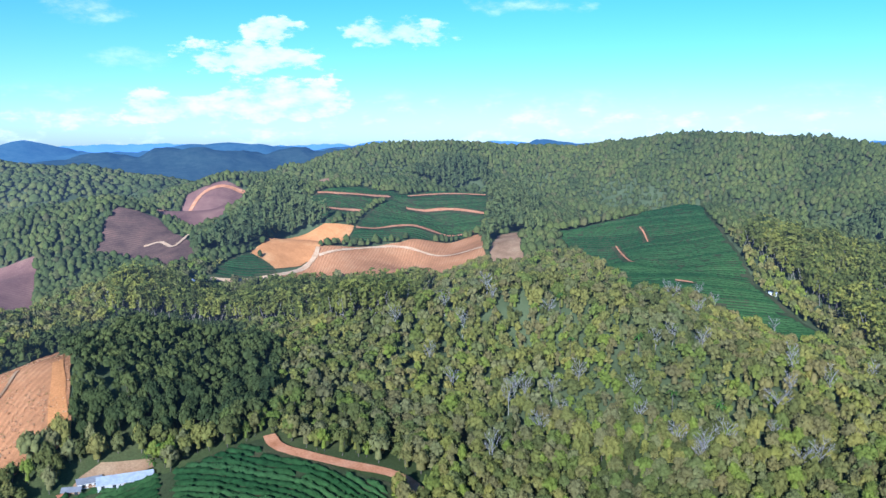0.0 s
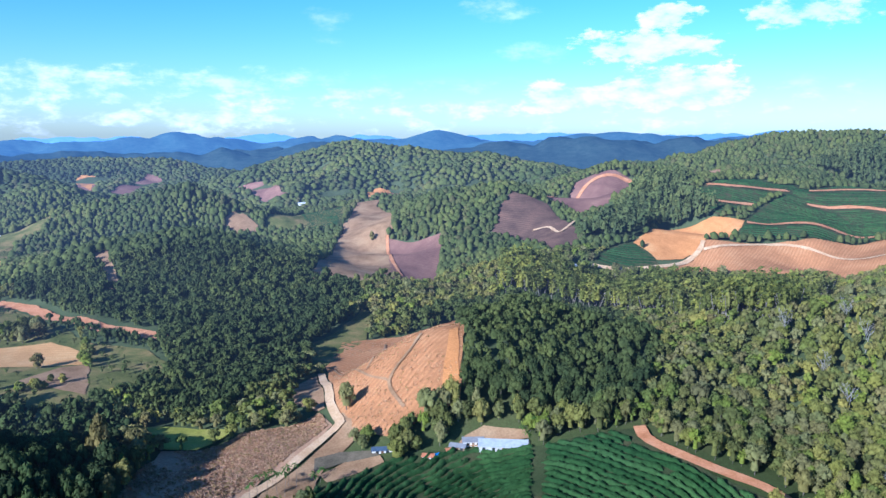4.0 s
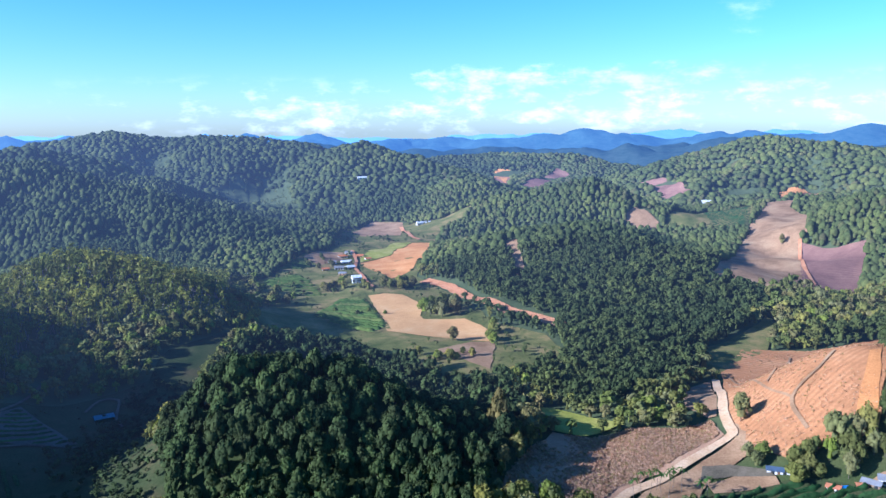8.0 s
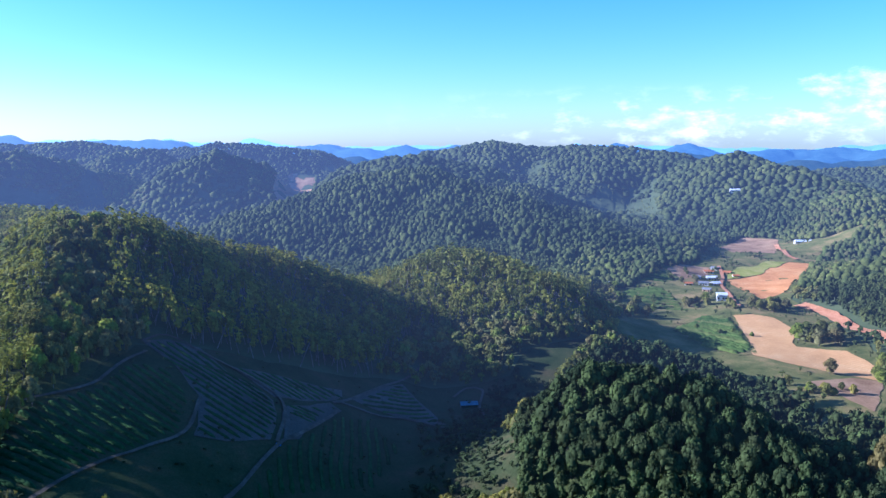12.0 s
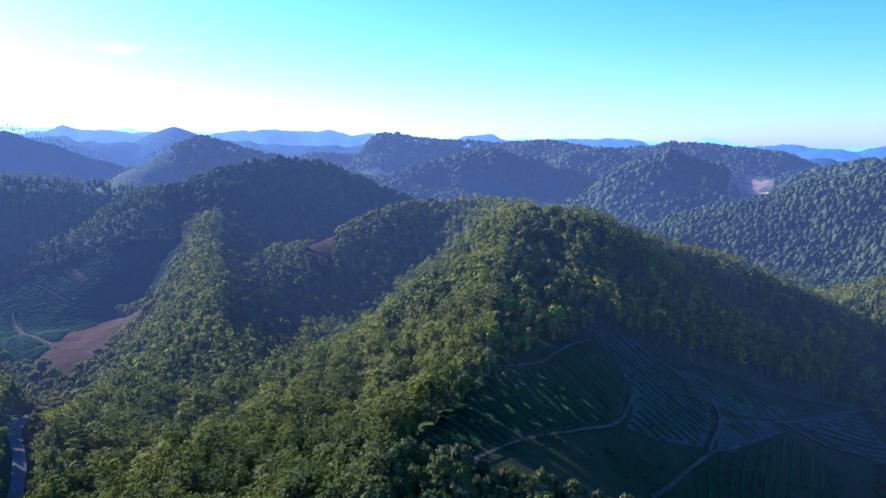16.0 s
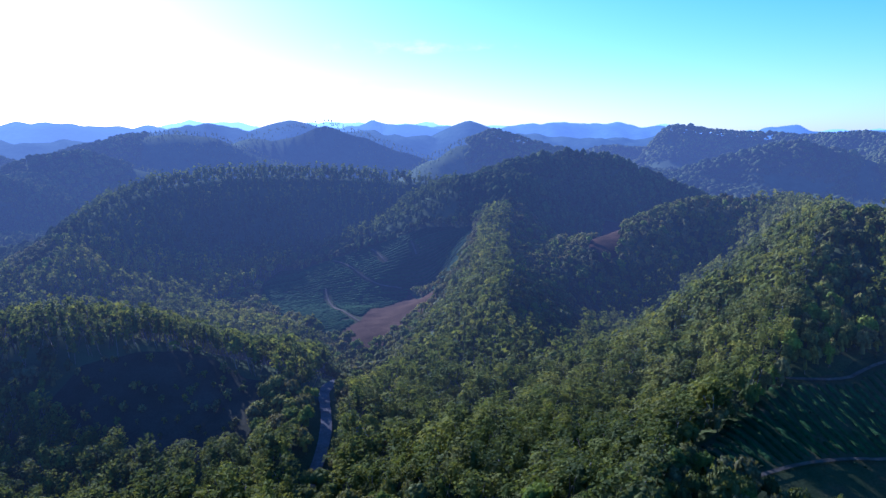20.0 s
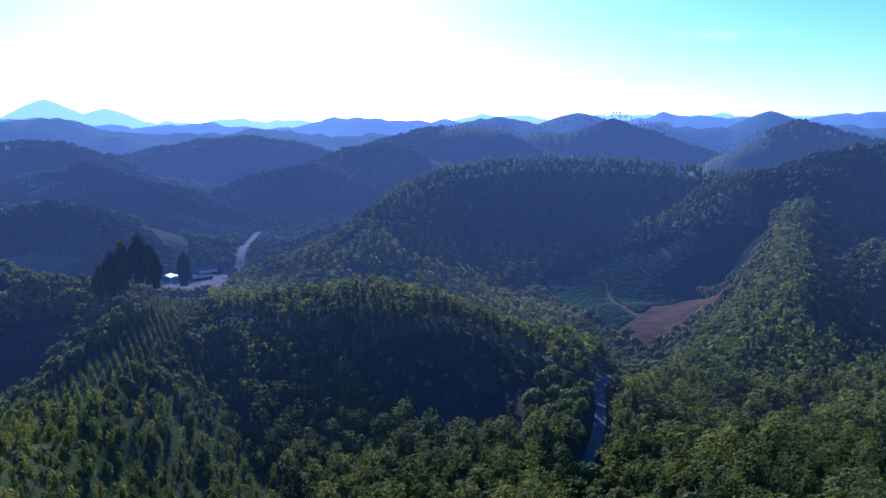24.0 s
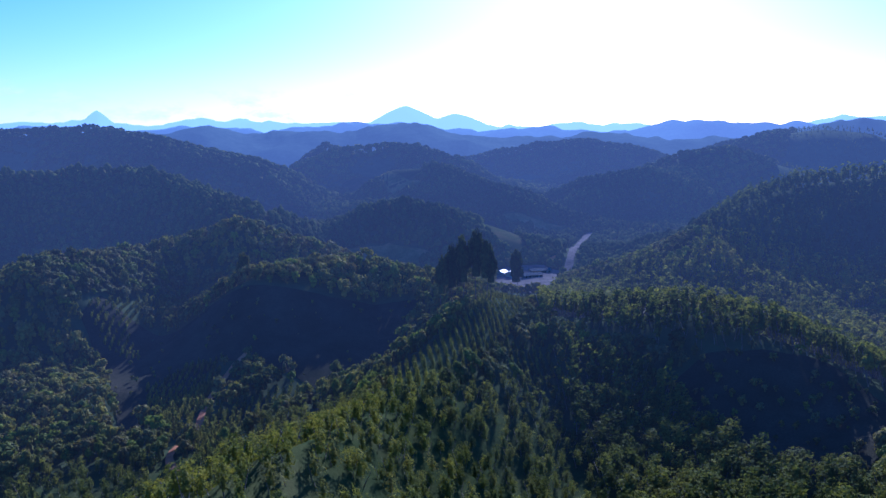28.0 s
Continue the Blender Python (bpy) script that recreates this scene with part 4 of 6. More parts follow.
def lumps(centres, radii, level, rough):
    """The leafy masses of a crown: uneven balls at the given middles."""
    bv, bf = BALLS[level]
    vs, fs = [], []
    for k, (c, r) in enumerate(zip(centres, radii)):
        a = rng.uniform(0, 6.28)
        turn = np.array([[math.cos(a), -math.sin(a), 0], [math.sin(a), math.cos(a), 0], [0, 0, 1]])
        vs.append(c + (bv @ turn.T) * r * (1 + rough * rng.uniform(-1, 1, (len(bv), 1))) * (1, 1, 0.85))
        fs.append(bf + k * len(bv))
    return np.concatenate(vs), np.concatenate(fs)


def dome(n, spread, top, drop, small, large):
    """Middles and radii of leafy masses under a domed crown."""
    a, q = rng.uniform(0, 6.28) + np.arange(n) * 2.4, spread * np.sqrt((np.arange(n) + 0.3) / n) * rng.uniform(0.8, 1.15, n)
    c = np.stack([q * np.cos(a), q * np.sin(a), top - drop * (q / spread) ** 2 + rng.uniform(-0.04, 0.04, n)], -1)
    return c, rng.uniform(small, large, n)


def broad_tree(detail, kind=0):
    """A broad domed crown, unit tall and wide; detail 2: many leaf sprays on leafy masses, 1: fewer, 0 and -1: for woods far off."""
    if detail == -1:
        v, f = lumps(np.array([[0, 0, 0.42]]), np.array([0.56]), 1, 0.2)
        return join((v, f, 0))
    n = {0: 1, 1: 5, 2: 9}[detail] + (kind % 3 == 0) * (detail > 0)
    flat = kind % 4 == 3
    c, r = dome(n, 0.33 if flat else 0.29, 0.78 if not flat else 0.84, 0.16 if flat else 0.27, 0.12, 0.23) if detail else dome(n, 0.04, 0.5, 0.1, 0.45, 0.52)
    lv, lf = lumps(c, r * (0.9 if detail else 1.0), 1, 0.3)
    if detail == 0:
        return join((lv, lf, 0))
    sv, sf = leaves(c, r * 1.04, {1: 48, 2: 200 - 90 * (kind == 7)}[detail], {1: 0.085, 2: 0.055}[detail], 0.25)
    cv, cf = core(5, 0.2, 0.15, 0.62)
    if detail == 1:
        return join((lv, lf, 0), (sv, sf, 0), (cv, cf, 0))
    t, g = trunk(0.6, 0.02, 3, 5 if kind == 7 else 1)
    t[:, 2] = np.maximum(t[:, 2], -0.08)
    return join((lv, lf, 0), (sv, sf, 0), (cv, cf, 0), (t, g, 1))


def gum_tree(detail):
    """A tall slim tree with a bare pale stem, unit tall."""
    n, count, size = {0: (4, 10, 0.075), 1: (8, 48, 0.042), 2: (14, 260, 0.02)}[detail]
    z = np.linspace(0.46, 0.95, n) + rng.uniform(-0.03, 0.03, n)
    c = np.stack([rng.normal(size=n) * 0.04, rng.normal(size=n) * 0.04, z], -1)
    r = np.interp(z, [0.4, 0.62, 0.97], [0.05, 0.09, 0.06]) * rng.uniform(0.8, 1.25, n)
    lv, lf = leaves(c, r, count, size)
    cv, cf = core(4, 0.45, 0.05 if detail else 0.08, 0.88)
    t, g = trunk(0.75, 0.011, 3)
    if detail == 0:
        return join((cv, cf, 0), (lv, lf, 0))
    t[:, 2] = np.maximum(t[:, 2], -0.04)
    return join((cv, cf, 0), (lv, lf, 0), (t, g, 1))


BROAD = {d: [broad_tree(d, k) for k in range(8)] for d in (-1, 0, 1, 2)}
GUMS = {d: [gum_tree(d) for _ in range(6)] for d in (0, 1, 2)}
GUMS[-1] = GUMS[0]


def plant(name, kinds, xyz, tall, wide, materials, label):
    """Many trees joined into one wood. xyz: their feet; tall, wide: their sizes."""
    vs, fs, ts, ss, base = [], [], [], [], 0
    which = rng.integers(0, len(kinds), len(xyz))
    gx = np.clip((look_up(TABLE_Z, xyz[:, 0] + 6, xyz[:, 1]) - look_up(TABLE_Z, xyz[:, 0] - 6, xyz[:, 1])) / 12, -0.8, 0.8)
    gy = np.clip((look_up(TABLE_Z, xyz[:, 0], xyz[:, 1] + 6) - look_up(TABLE_Z, xyz[:, 0], xyz[:, 1] - 6)) / 12, -0.8, 0.8)
    for k, (v, f, s) in enumerate(kinds):
        idx = np.nonzero(which == k)[0]
        if not len(idx):
            continue
        a = rng.uniform(0, 2 * math.pi, len(idx))
        ca, sa = np.cos(a)[:, None], np.sin(a)[:, None]
        x = (v[:, 0] * ca - v[:, 1] * sa) * wide[idx, None] + xyz[idx, 0, None]
        y = (v[:, 0] * sa + v[:, 1] * ca) * wide[idx, None] + xyz[idx, 1, None]
        lean = gx[idx, None] * (x - xyz[idx, 0, None]) + gy[idx, None] * (y - xyz[idx, 1, None])
        z = v[:, 2] * tall[idx, None] + xyz[idx, 2, None] + lean * np.clip(v[:, 2], 0.3, 1)
        vs.append(np.stack([x, y, z], -1).reshape(-1, 3))
        fs.append((f[None] + (np.arange(len(idx)) * len(v))[:, None, None]).reshape(-1, 3) + base)
        ts.append(np.repeat(rng.random(len(idx)), len(f)))
        ss.append(np.tile(s, len(idx)))
        base += len(idx) * len(v)
    me = array_mesh(name, np.concatenate(vs), np.concatenate(fs), np.concatenate(ts), materials, np.concatenate(ss))
    return tagged(new(name, me), label, "trees", kind="stuff")


def spots(near, far, step, start=-40, end=215):
    """Jittered spots on a ring of land round the camera, within the headings it turns through, step metres apart."""
    g = np.arange(-far, far, step)
    x, y = [c.ravel() for c in np.meshgrid(g, g)]
    r = np.hypot(x, y)
    heading = np.degrees(np.arctan2(-x, y)) % 360
    keep = (r > near) & (r <= far) & (((heading - start) % 360) < end - start)
    x, y = x[keep], y[keep]
    return x + rng.uniform(-0.45, 0.45, len(x)) * step, y + rng.uniform(-0.45, 0.45, len(y)) * step


def free(x, y):
    taken = np.zeros(len(x), bool)
    for o in OPEN:
        taken |= inside(x, y, o)
    return ~taken


GUM_AREAS, DARK_AREAS = [], []


def gums(*outline):
    GUM_AREAS.append(np.array(outline, float))


def darkened_woods(material, kind, *outline):
    DARK_AREAS.append((material, kind, np.array(outline, float)))


def hidden(x, y, z):
    """Which spots lie behind a hill as seen from the camera."""
    return look_up(TABLE_SIGHT, x * 0.97, y * 0.97) > (z + 22 - EYE[2]) / np.hypot(x, y)


SINGLE = 300  # trees of the near wood that stand as things of their own


def wood(name, near, far, step, gum_step, detail, label, start=-40, end=215):
    """A ring of woodland: broad trees that far apart, and plantations of gum trees closer together."""
    places = []
    for gap, wants_gum in ((step, False), (gum_step, True)):
        x, y = spots(near, far, gap, start, end)
        gum = np.zeros(len(x), bool)
        for o in GUM_AREAS:
            gum |= inside(x, y, o)
        ok = (gum == wants_gum) & free(x, y)
        x, y = x[ok], y[ok]
        z = look_up(TABLE_Z, x, y)
        # trees out of the camera's sight are thinned and built plainer
        away = hidden(x, y, z) | (EYE[2] - z - 16 > 0.5 * np.hypot(x, y))
        ok = ~away | (rng.random(len(x)) < (0.15 if near >= 340 else 0.4))
        places.append((x[ok], y[ok], height(x[ok], y[ok]), away[ok]))
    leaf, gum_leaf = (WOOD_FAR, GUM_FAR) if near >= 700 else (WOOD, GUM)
    x, y, z, away = places[0]
    n = len(x)
    size = np.clip(rng.lognormal(0.0, 0.24, n), 0.6, 1.6)
    wide = min(step, 8.0) * (1.3 if detail > 0 else 1.15) * size
    tall = 8.6 * (0.45 + 0.55 * size) * (0.97 + 0.25 * wave(x, y, 40, 8)) * rng.uniform(0.85, 1.2, n)
    if detail == 2:
        own = np.nonzero((x > -40) & (x < 170) & (y > 235) & (y < 335))[0]
        own = rng.choice(own, min(SINGLE, len(own)), replace=False)
        for k in own:
            wood_tree(float(x[k]), float(y[k]), float(tall[k]) * 1.05, float(wide[k]))
        rest = np.ones(n, bool)
        rest[own] = False
        x, y, z, tall, wide, away = x[rest], y[rest], z[rest], tall[rest], wide[rest], away[rest]
    xyz = np.stack([x, y, z - 0.2], -1)
    deep = away & (detail > 0)
    if deep.any():
        plant(name + "_folds", BROAD[0], xyz[deep], tall[deep], wide[deep], [leaf, BARK], label + ", out of camera sight")
    wild = ~deep
    for material, kind, outline in DARK_AREAS:
        dark = inside(x, y, outline) & wild
        wild &= ~dark
        if dark.any():
            plant(name.replace("wood", "dark_wood"), BROAD[detail], xyz[dark], tall[dark] * 1.1, wide[dark], [material, BARK], kind)
    if wild.any():
        plant(name, BROAD[detail], xyz[wild], tall[wild], wide[wild], [leaf, BARK], label)
    x, y, z, away = places[1]
    xyz = np.stack([x, y, z - 0.2], -1)
    young = (y < -110) & (x > -75) & (y > -430)
    if young.any() and detail > 0:
        h = rng.uniform(7, 12, young.sum())
        plant(name.replace("wood", "young_plantation"), GUMS[detail], xyz[young] - (0, 0, 0.25) * h[:, None], h, h * rng.uniform(1.2, 1.7, len(h)), [gum_leaf, GUMBARK], "half grown gum trees with bushy crowns")
        xyz = xyz[~young]
    if len(xyz):
        h = (rng.uniform(11, 17, len(xyz)) * np.where(xyz[:, 1] > 300, 1.4, 1.0) if detail >= 0 else rng.uniform(7, 10, len(xyz))) * (1 + 0.12 * wave(xyz[:, 0], xyz[:, 1], 30, 9))
        plant(name.replace("wood", "gum_plantation"), GUMS[detail], xyz, h, h * rng.uniform(0.75, 1.25, len(h)) * {2: 1.9, 1: 1.4, 0: 1.3, -1: 1.2}[detail], [gum_leaf, GUMBARK], "tall slim gum trees with pale stems in a plantation")


# ---- coffee and crops in rows ----
def hedge(line, tall, wide):
    """A row of bushes grown together: vertices and triangles."""
    line = np.asarray(line)
    n = len(line)
    way = np.gradient(line, axis=0)
    way /= np.maximum(np.linalg.norm(way, axis=1, keepdims=True), 1e-6)
    side = np.stack([-way[:, 1], way[:, 0]], -1)
    z = height(line[:, 0], line[:, 1])
    swell = 1 + 0.3 * wave(line[:, 0], line[:, 1], 1.7, 21) + rng.uniform(-0.12, 0.12, n)
    swell[[0, -1]] = 0.3
    verts = []
    for across, up in ((-0.5, 0.0), (-0.46, 0.55), (-0.05, 1.0), (0.42, 0.6), (0.5, 0.0)):
        q = line + side * (across * wide * swell * rng.uniform(0.85, 1.15, n))[:, None]
        verts.append(np.column_stack([q, z + 0.2 + up * tall * swell * rng.uniform(0.85, 1.12, n)]))
    v = np.stack(verts, 1).reshape(-1, 3)
    i, j = np.meshgrid(np.arange(n - 1), np.arange(4), indexing="ij")
    a = (i * 5 + j).ravel()
    return v, np.concatenate([np.stack([a, a + 5, a + 6], -1), np.stack([a, a + 6, a + 1], -1)])


ROW_FIELDS = {"coffee_row": "field_coffee_near", "coffee_spur": "field_spur", "coffee_terraces": "field_terraces", "coffee_terraces_upper": "field_terraces_upper", "coffee_low": "field_low_coffee",
              "coffee_west": "field_west_coffee", "coffee_shade": "field_shade_rows", "coffee_shade_two": "field_shade_rows_side", "coffee_shade_far": "field_shade_rows_far", "coffee_shade_end": "field_shade_rows_end",
              "coffee_shade_slope": "shaded_floor", "coffee_shade_front": "shaded_floor", "garden_rows": "field_garden", "garden_rows_far": "field_meadow", "garden_rows_middle": "field_meadow"}


def rows(name, material, label, gap, tall, wide, turn, centre, *outline):
    """Rows of bushes in curves round a centre, inside an outline; near rows are parts of their field."""
    edge = np.array(outline, float)
    d = np.hypot(*(edge - centre).T)
    step = min(2.2, gap * 0.32 + 0.3)
    inside_centre = inside(np.array([float(centre[0])]), np.array([float(centre[1])]), edge)[0]
    low = 4.0 if inside_centre else max(4.0, d.min() - 40)
    pieces, parent = [], bpy.data.objects[ROW_FIELDS[name]] if name in ROW_FIELDS else None
    box = (edge.min(0), edge.max(0))
    tracks = [o for o in TRACKS if (o.max(0) > box[0]).all() and (o.min(0) < box[1]).all()]
    for r in np.arange(low, d.max(), gap):
        a = np.arange(0, 2 * math.pi, step / r)
        w = r + 2.0 * wave(np.cos(a) * 6 + r * 0.004, np.sin(a) * 6, 1.0, 11) * min(1, r / 60)
        x, y = centre[0] + w * np.cos(a), centre[1] + w * np.sin(a)
        ok = inside(x, y, edge)
        if not ok.any():
            continue
        for o in tracks:
            ok &= ~inside(x, y, o)
        if ok.any() and not ok.all():
            first = np.argmin(ok)
            x, y, ok = np.roll(x, -first), np.roll(y, -first), np.roll(ok, -first)
        run = []
        for k in range(len(x) + 1):
            if k < len(x) and ok[k] and rng.random() > 0.006:
                run.append((x[k], y[k]))
                continue
            if len(run) > 5:
                pieces.append(hedge(run, tall, wide))
            run = []
    if parent:
        for v, f in pieces:
            if name == "coffee_row":
                mids = v[2::5] - (0, 0, tall * 0.45)
                lv, lf = leaves(mids, np.full(len(mids), wide * 0.55), len(mids) * 4, 0.42)
                v, f, s = join((v, f, 0), (lv, lf, 0))
            kind = "crop_row" if name.startswith("garden") else "coffee_row"
            ob = new(kind, array_mesh(kind, v, f, np.full(len(f), rng.random()), [material]))
            ob.parent = parent
        return
    v, f, s = join(*[(v, f, 0) for v, f in pieces])
    t = np.concatenate([np.full(len(q), rng.random()) for p, q in pieces])
    tagged(new(name, array_mesh(name, v, f, t, [material])), label, "crop rows", kind="stuff")


def saplings(label, gap, *outline):
    """Young gum trees planted in rows inside an outline."""
    edge = np.array(outline, float)
    lo, hi = edge.min(0), edge.max(0)
    x, y = [c.ravel() for c in np.meshgrid(np.arange(lo[0], hi[0], gap), np.arange(lo[1], hi[1], gap * 0.75))]
    x, y = x + rng.uniform(-0.35, 0.35, len(x)), y + rng.uniform(-0.4, 0.4, len(y))
    ok = inside(x, y, edge) & (rng.random(len(x)) > 0.08)
    for o in TRACKS:
        ok &= ~inside(x, y, o)
    x, y = x[ok], y[ok]
    OPEN.append(edge)
    tall = rng.uniform(3.0, 5.5, len(x)) * (1 + 0.3 * wave(x, y, 25, 12))
    plant("young_gum_trees", SAPLINGS, np.stack([x, y, height(x, y) - 0.1], -1), tall, tall * 0.8, [GUM, BARK], label)


def sapling():
    v, f = core(5, 0.08, 0.12, 0.9)
    lv, lf = leaves(np.array([[0, 0, 0.25], [0, 0, 0.5], [0, 0, 0.78]]), np.array([0.24, 0.2, 0.12]), 60, 0.07)
    return join((v, f, 0), (lv, lf, 0))


SAPLINGS = [sapling() for _ in range(5)]
rows("coffee_row", COFFEE, "", 3.4, 2.0, 1.8, 0, (-88, 236), (-171, 221), (-151, 256), (-130, 272), (-104, 282), (-96, 259), (-79, 208), (-116, 170))
rows("coffee_row", COFFEE, "", 3.4, 2.0, 1.8, 0, (-127, 136), (-101, 282), (-72, 299), (-64, 289), (-37, 275), (-21, 270), (-13, 238), (-13, 213), (-77, 210))
rows("coffee_terraces", COFFEE, "coffee bushes in rows along the terraces", 5.0, 1.6, 2.8, 0, (-150, 2491), (-94, 757), (-92, 809), (-83, 860), (-58, 959), (55, 1054), (51, 917), (37, 821), (-26, 781))
rows("coffee_terraces_upper", COFFEE, "coffee bushes in rows on the upper terraces", 5.0, 1.6, 2.8, 0, (-116, 1134), (-156, 846), (-143, 896), (-103, 1001), (-49, 980), (-59, 947), (-89, 859), (-116, 809))
rows("coffee_low", COFFEE, "coffee bushes in a small plot", 4.0, 1.6, 2.4, 0, (-209, 809), (-194, 642), (-188, 680), (-174, 705), (-145, 682), (-139, 676), (-166, 651))
rows("coffee_spur", COFFEE, "smooth even coffee rows over the spur", 4.2, 1.6, 3.4, 0, (283, 996), (106, 769), (186, 766), (295, 976), (241, 733), (228, 617), (221, 562), (231, 466), (220, 449), (197, 451), (176, 530), (131, 549), (124, 687), (110, 718))
rows("coffee_high", COFFEE, "coffee rows on a far slope", 5.0, 1.6, 3.0, 0, (-797, 1106), (-642, 838), (-601, 881), (-540, 783), (-574, 765))
rows("coffee_west", COFFEE, "coffee rows in blocks between winding tracks", 3.4, 1.9, 2.0, 0, (-276, -210), (-368, -544), (-400, -563), (-442, -537), (-476, -518), (-512, -466), (-524, -452), (-496, -424), (-428, -386), (-403, -371), (-452, -450), (-434, -444), (-407, -440), (-342, -396), (-313, -386), (-322, -438), (-345, -504))
rows("coffee_shade", COFFEE, "young coffee in curved rows in the hill shadow", 3.6, 1.1, 1.5, 0, (-474, 67), (-332, -72), (-340, -64), (-341, -51), (-329, -38), (-328, -29), (-318, -21), (-304, -17), (-283, -20), (-275, -34), (-272, -44), (-297, -45), (-318, -58))
rows("coffee_shade_two", COFFEE, "young coffee rows beside the shaded track", 3.6, 1.1, 1.5, 0, (-427, -32), (-318, -16), (-348, 2), (-346, 7), (-293, -10), (-286, -15))
rows("coffee_shade_far", COFFEE, "young coffee rows at the foot of the dark trees", 3.6, 1.1, 1.5, 0, (-461, 1), (-335, -38), (-351, -15), (-363, 8), (-357, 9), (-323, -20), (-331, -29))
rows("coffee_shade_front", COFFEE, "low dark coffee rows below the shaded track", 3.6, 1.0, 1.7, 0, (-300, 260), (-287, -13), (-341, 5), (-348, 20), (-323, 31), (-276, 16), (-250, -26))
rows("coffee_shade_slope", COFFEE, "low dark coffee rows on the shaded slope", 3.6, 1.0, 1.7, 0, (-474, 67), (-266, -96), (-311, -72), (-311, -59), (-295, -49), (-272, -49), (-241, -68), (-207, -77), (-203, -91), (-252, -104))
rows("coffee_shade_end", COFFEE, "young coffee rows at the open end of the shaded valley", 3.6, 1.1, 1.5, 0, (-461, 1), (-359, 12), (-393, 40), (-353, 56), (-355, 28))
rows("garden_rows", GREENCROP, "green banana and vegetable rows on the valley floor", 6.0, 2.6, 4.2, 0, (-405, 109), (-511, 237), (-551, 279), (-543, 299), (-447, 265), (-445, 251), (-471, 240))
rows("garden_rows_far", GREENCROP, "green crop rows beside the hamlet", 6.0, 1.8, 4.2, 0, (-272, 110), (-687, 273), (-701, 301), (-702, 322), (-672, 317), (-672, 292))
rows("garden_rows_middle", GREENCROP, "green vegetable rows beside the hamlet", 6.0, 1.8, 4.2, 0, (-279, 103), (-636, 247), (-665, 289), (-645, 293), (-576, 284), (-589, 259))
rows("hedge_coffee", COFFEE, "dark coffee rows on the knoll", 4.0, 1.7, 3.0, 0, (25, -460), (76, -473), (66, -597), (31, -762), (-27, -722), (-15, -489), (34, -484))
saplings("young gum trees in rows", 3.2, (125, -394), (111, -421), (90, -416), (88, -379), (88, -324), (100, -338), (118, -375))
saplings("young gum trees on the far bank", 3.4, (183, -475), (154, -536), (143, -507), (160, -478), (144, -450), (165, -457))
saplings("young gum trees beside the red track", 3.2, (82, -353), (55, -379), (22, -384), (56, -350), (79, -291), (85, -330))
saplings("young gum trees in rows down the ridge", 3.4, (3, -365), (-27, -375), (-80, -608), (-117, -621), (-70, -421), (-40, -349), (-12, -289), (4, -276))
saplings("young gum trees on the ridge flank", 3.4, (-49, -379), (-73, -385), (-78, -368), (-62, -349), (-52, -357))

# ---- houses and sheds ----
def plain(name, colour, rough=0.7, metal=0.0, streak=0.25):
    """A painted or sheet surface with faint weather marks."""
    n = Nodes(name)
    dirt = n.ramp(n.noise(0.6, 5, 0.7), (0.35, tuple(c * (1 - streak) for c in colour)), (0.65, colour))
    ribs = n.add("ShaderNodeTexWave", Scale=1.6)
    n.link(n.pos, ribs.inputs["Vector"])
    return n.surface(dirt, rough, ribs.outputs["Fac"], 0.02, metal=metal, spec=0.15)


WHITEWALL = plain("whitewashed_wall", (0.60, 0.57, 0.52))
GREYWALL = plain("grey_rendered_wall", (0.42, 0.41, 0.39))
CLAYWALL = plain("ochre_wall", (0.55, 0.36, 0.24))
TIMBER = plain("weathered_timber", (0.24, 0.17, 0.11))
BLUEMETAL = plain("pale_blue_metal_roof", (0.37, 0.395, 0.41), 0.6, 0.0)
GREYMETAL = plain("grey_sheet_roof", (0.22, 0.22, 0.23), 0.9, 0.0)
WHITEMETAL = plain("white_sheet_roof", (0.68, 0.68, 0.68), 0.4, 0.1)
DARKBLUE = plain("faded_blue_roof", (0.07, 0.10, 0.15), 0.6)
TARP = plain("bright_blue_sheet", (0.04, 0.18, 0.45), 0.5)
CLAY = plain("clay_tile_roof", (0.42, 0.16, 0.08), 0.85)
GLASS = plain("dark_window_glass", (0.03, 0.035, 0.04), 0.1)
DOORPAINT = plain("brown_door_paint", (0.16, 0.09, 0.05))


def box(bm, x0, x1, y0, y1, z0, z1):
    v = [bm.verts.new((x, y, z)) for z in (z0, z1) for x, y in ((x0, y0), (x1, y0), (x1, y1), (x0, y1))]
    for f in ((3, 2, 1, 0), (4, 5, 6, 7), (0, 1, 5, 4), (1, 2, 6, 5), (2, 3, 7, 6), (3, 0, 4, 7)):
        bm.faces.new([v[i] for i in f])


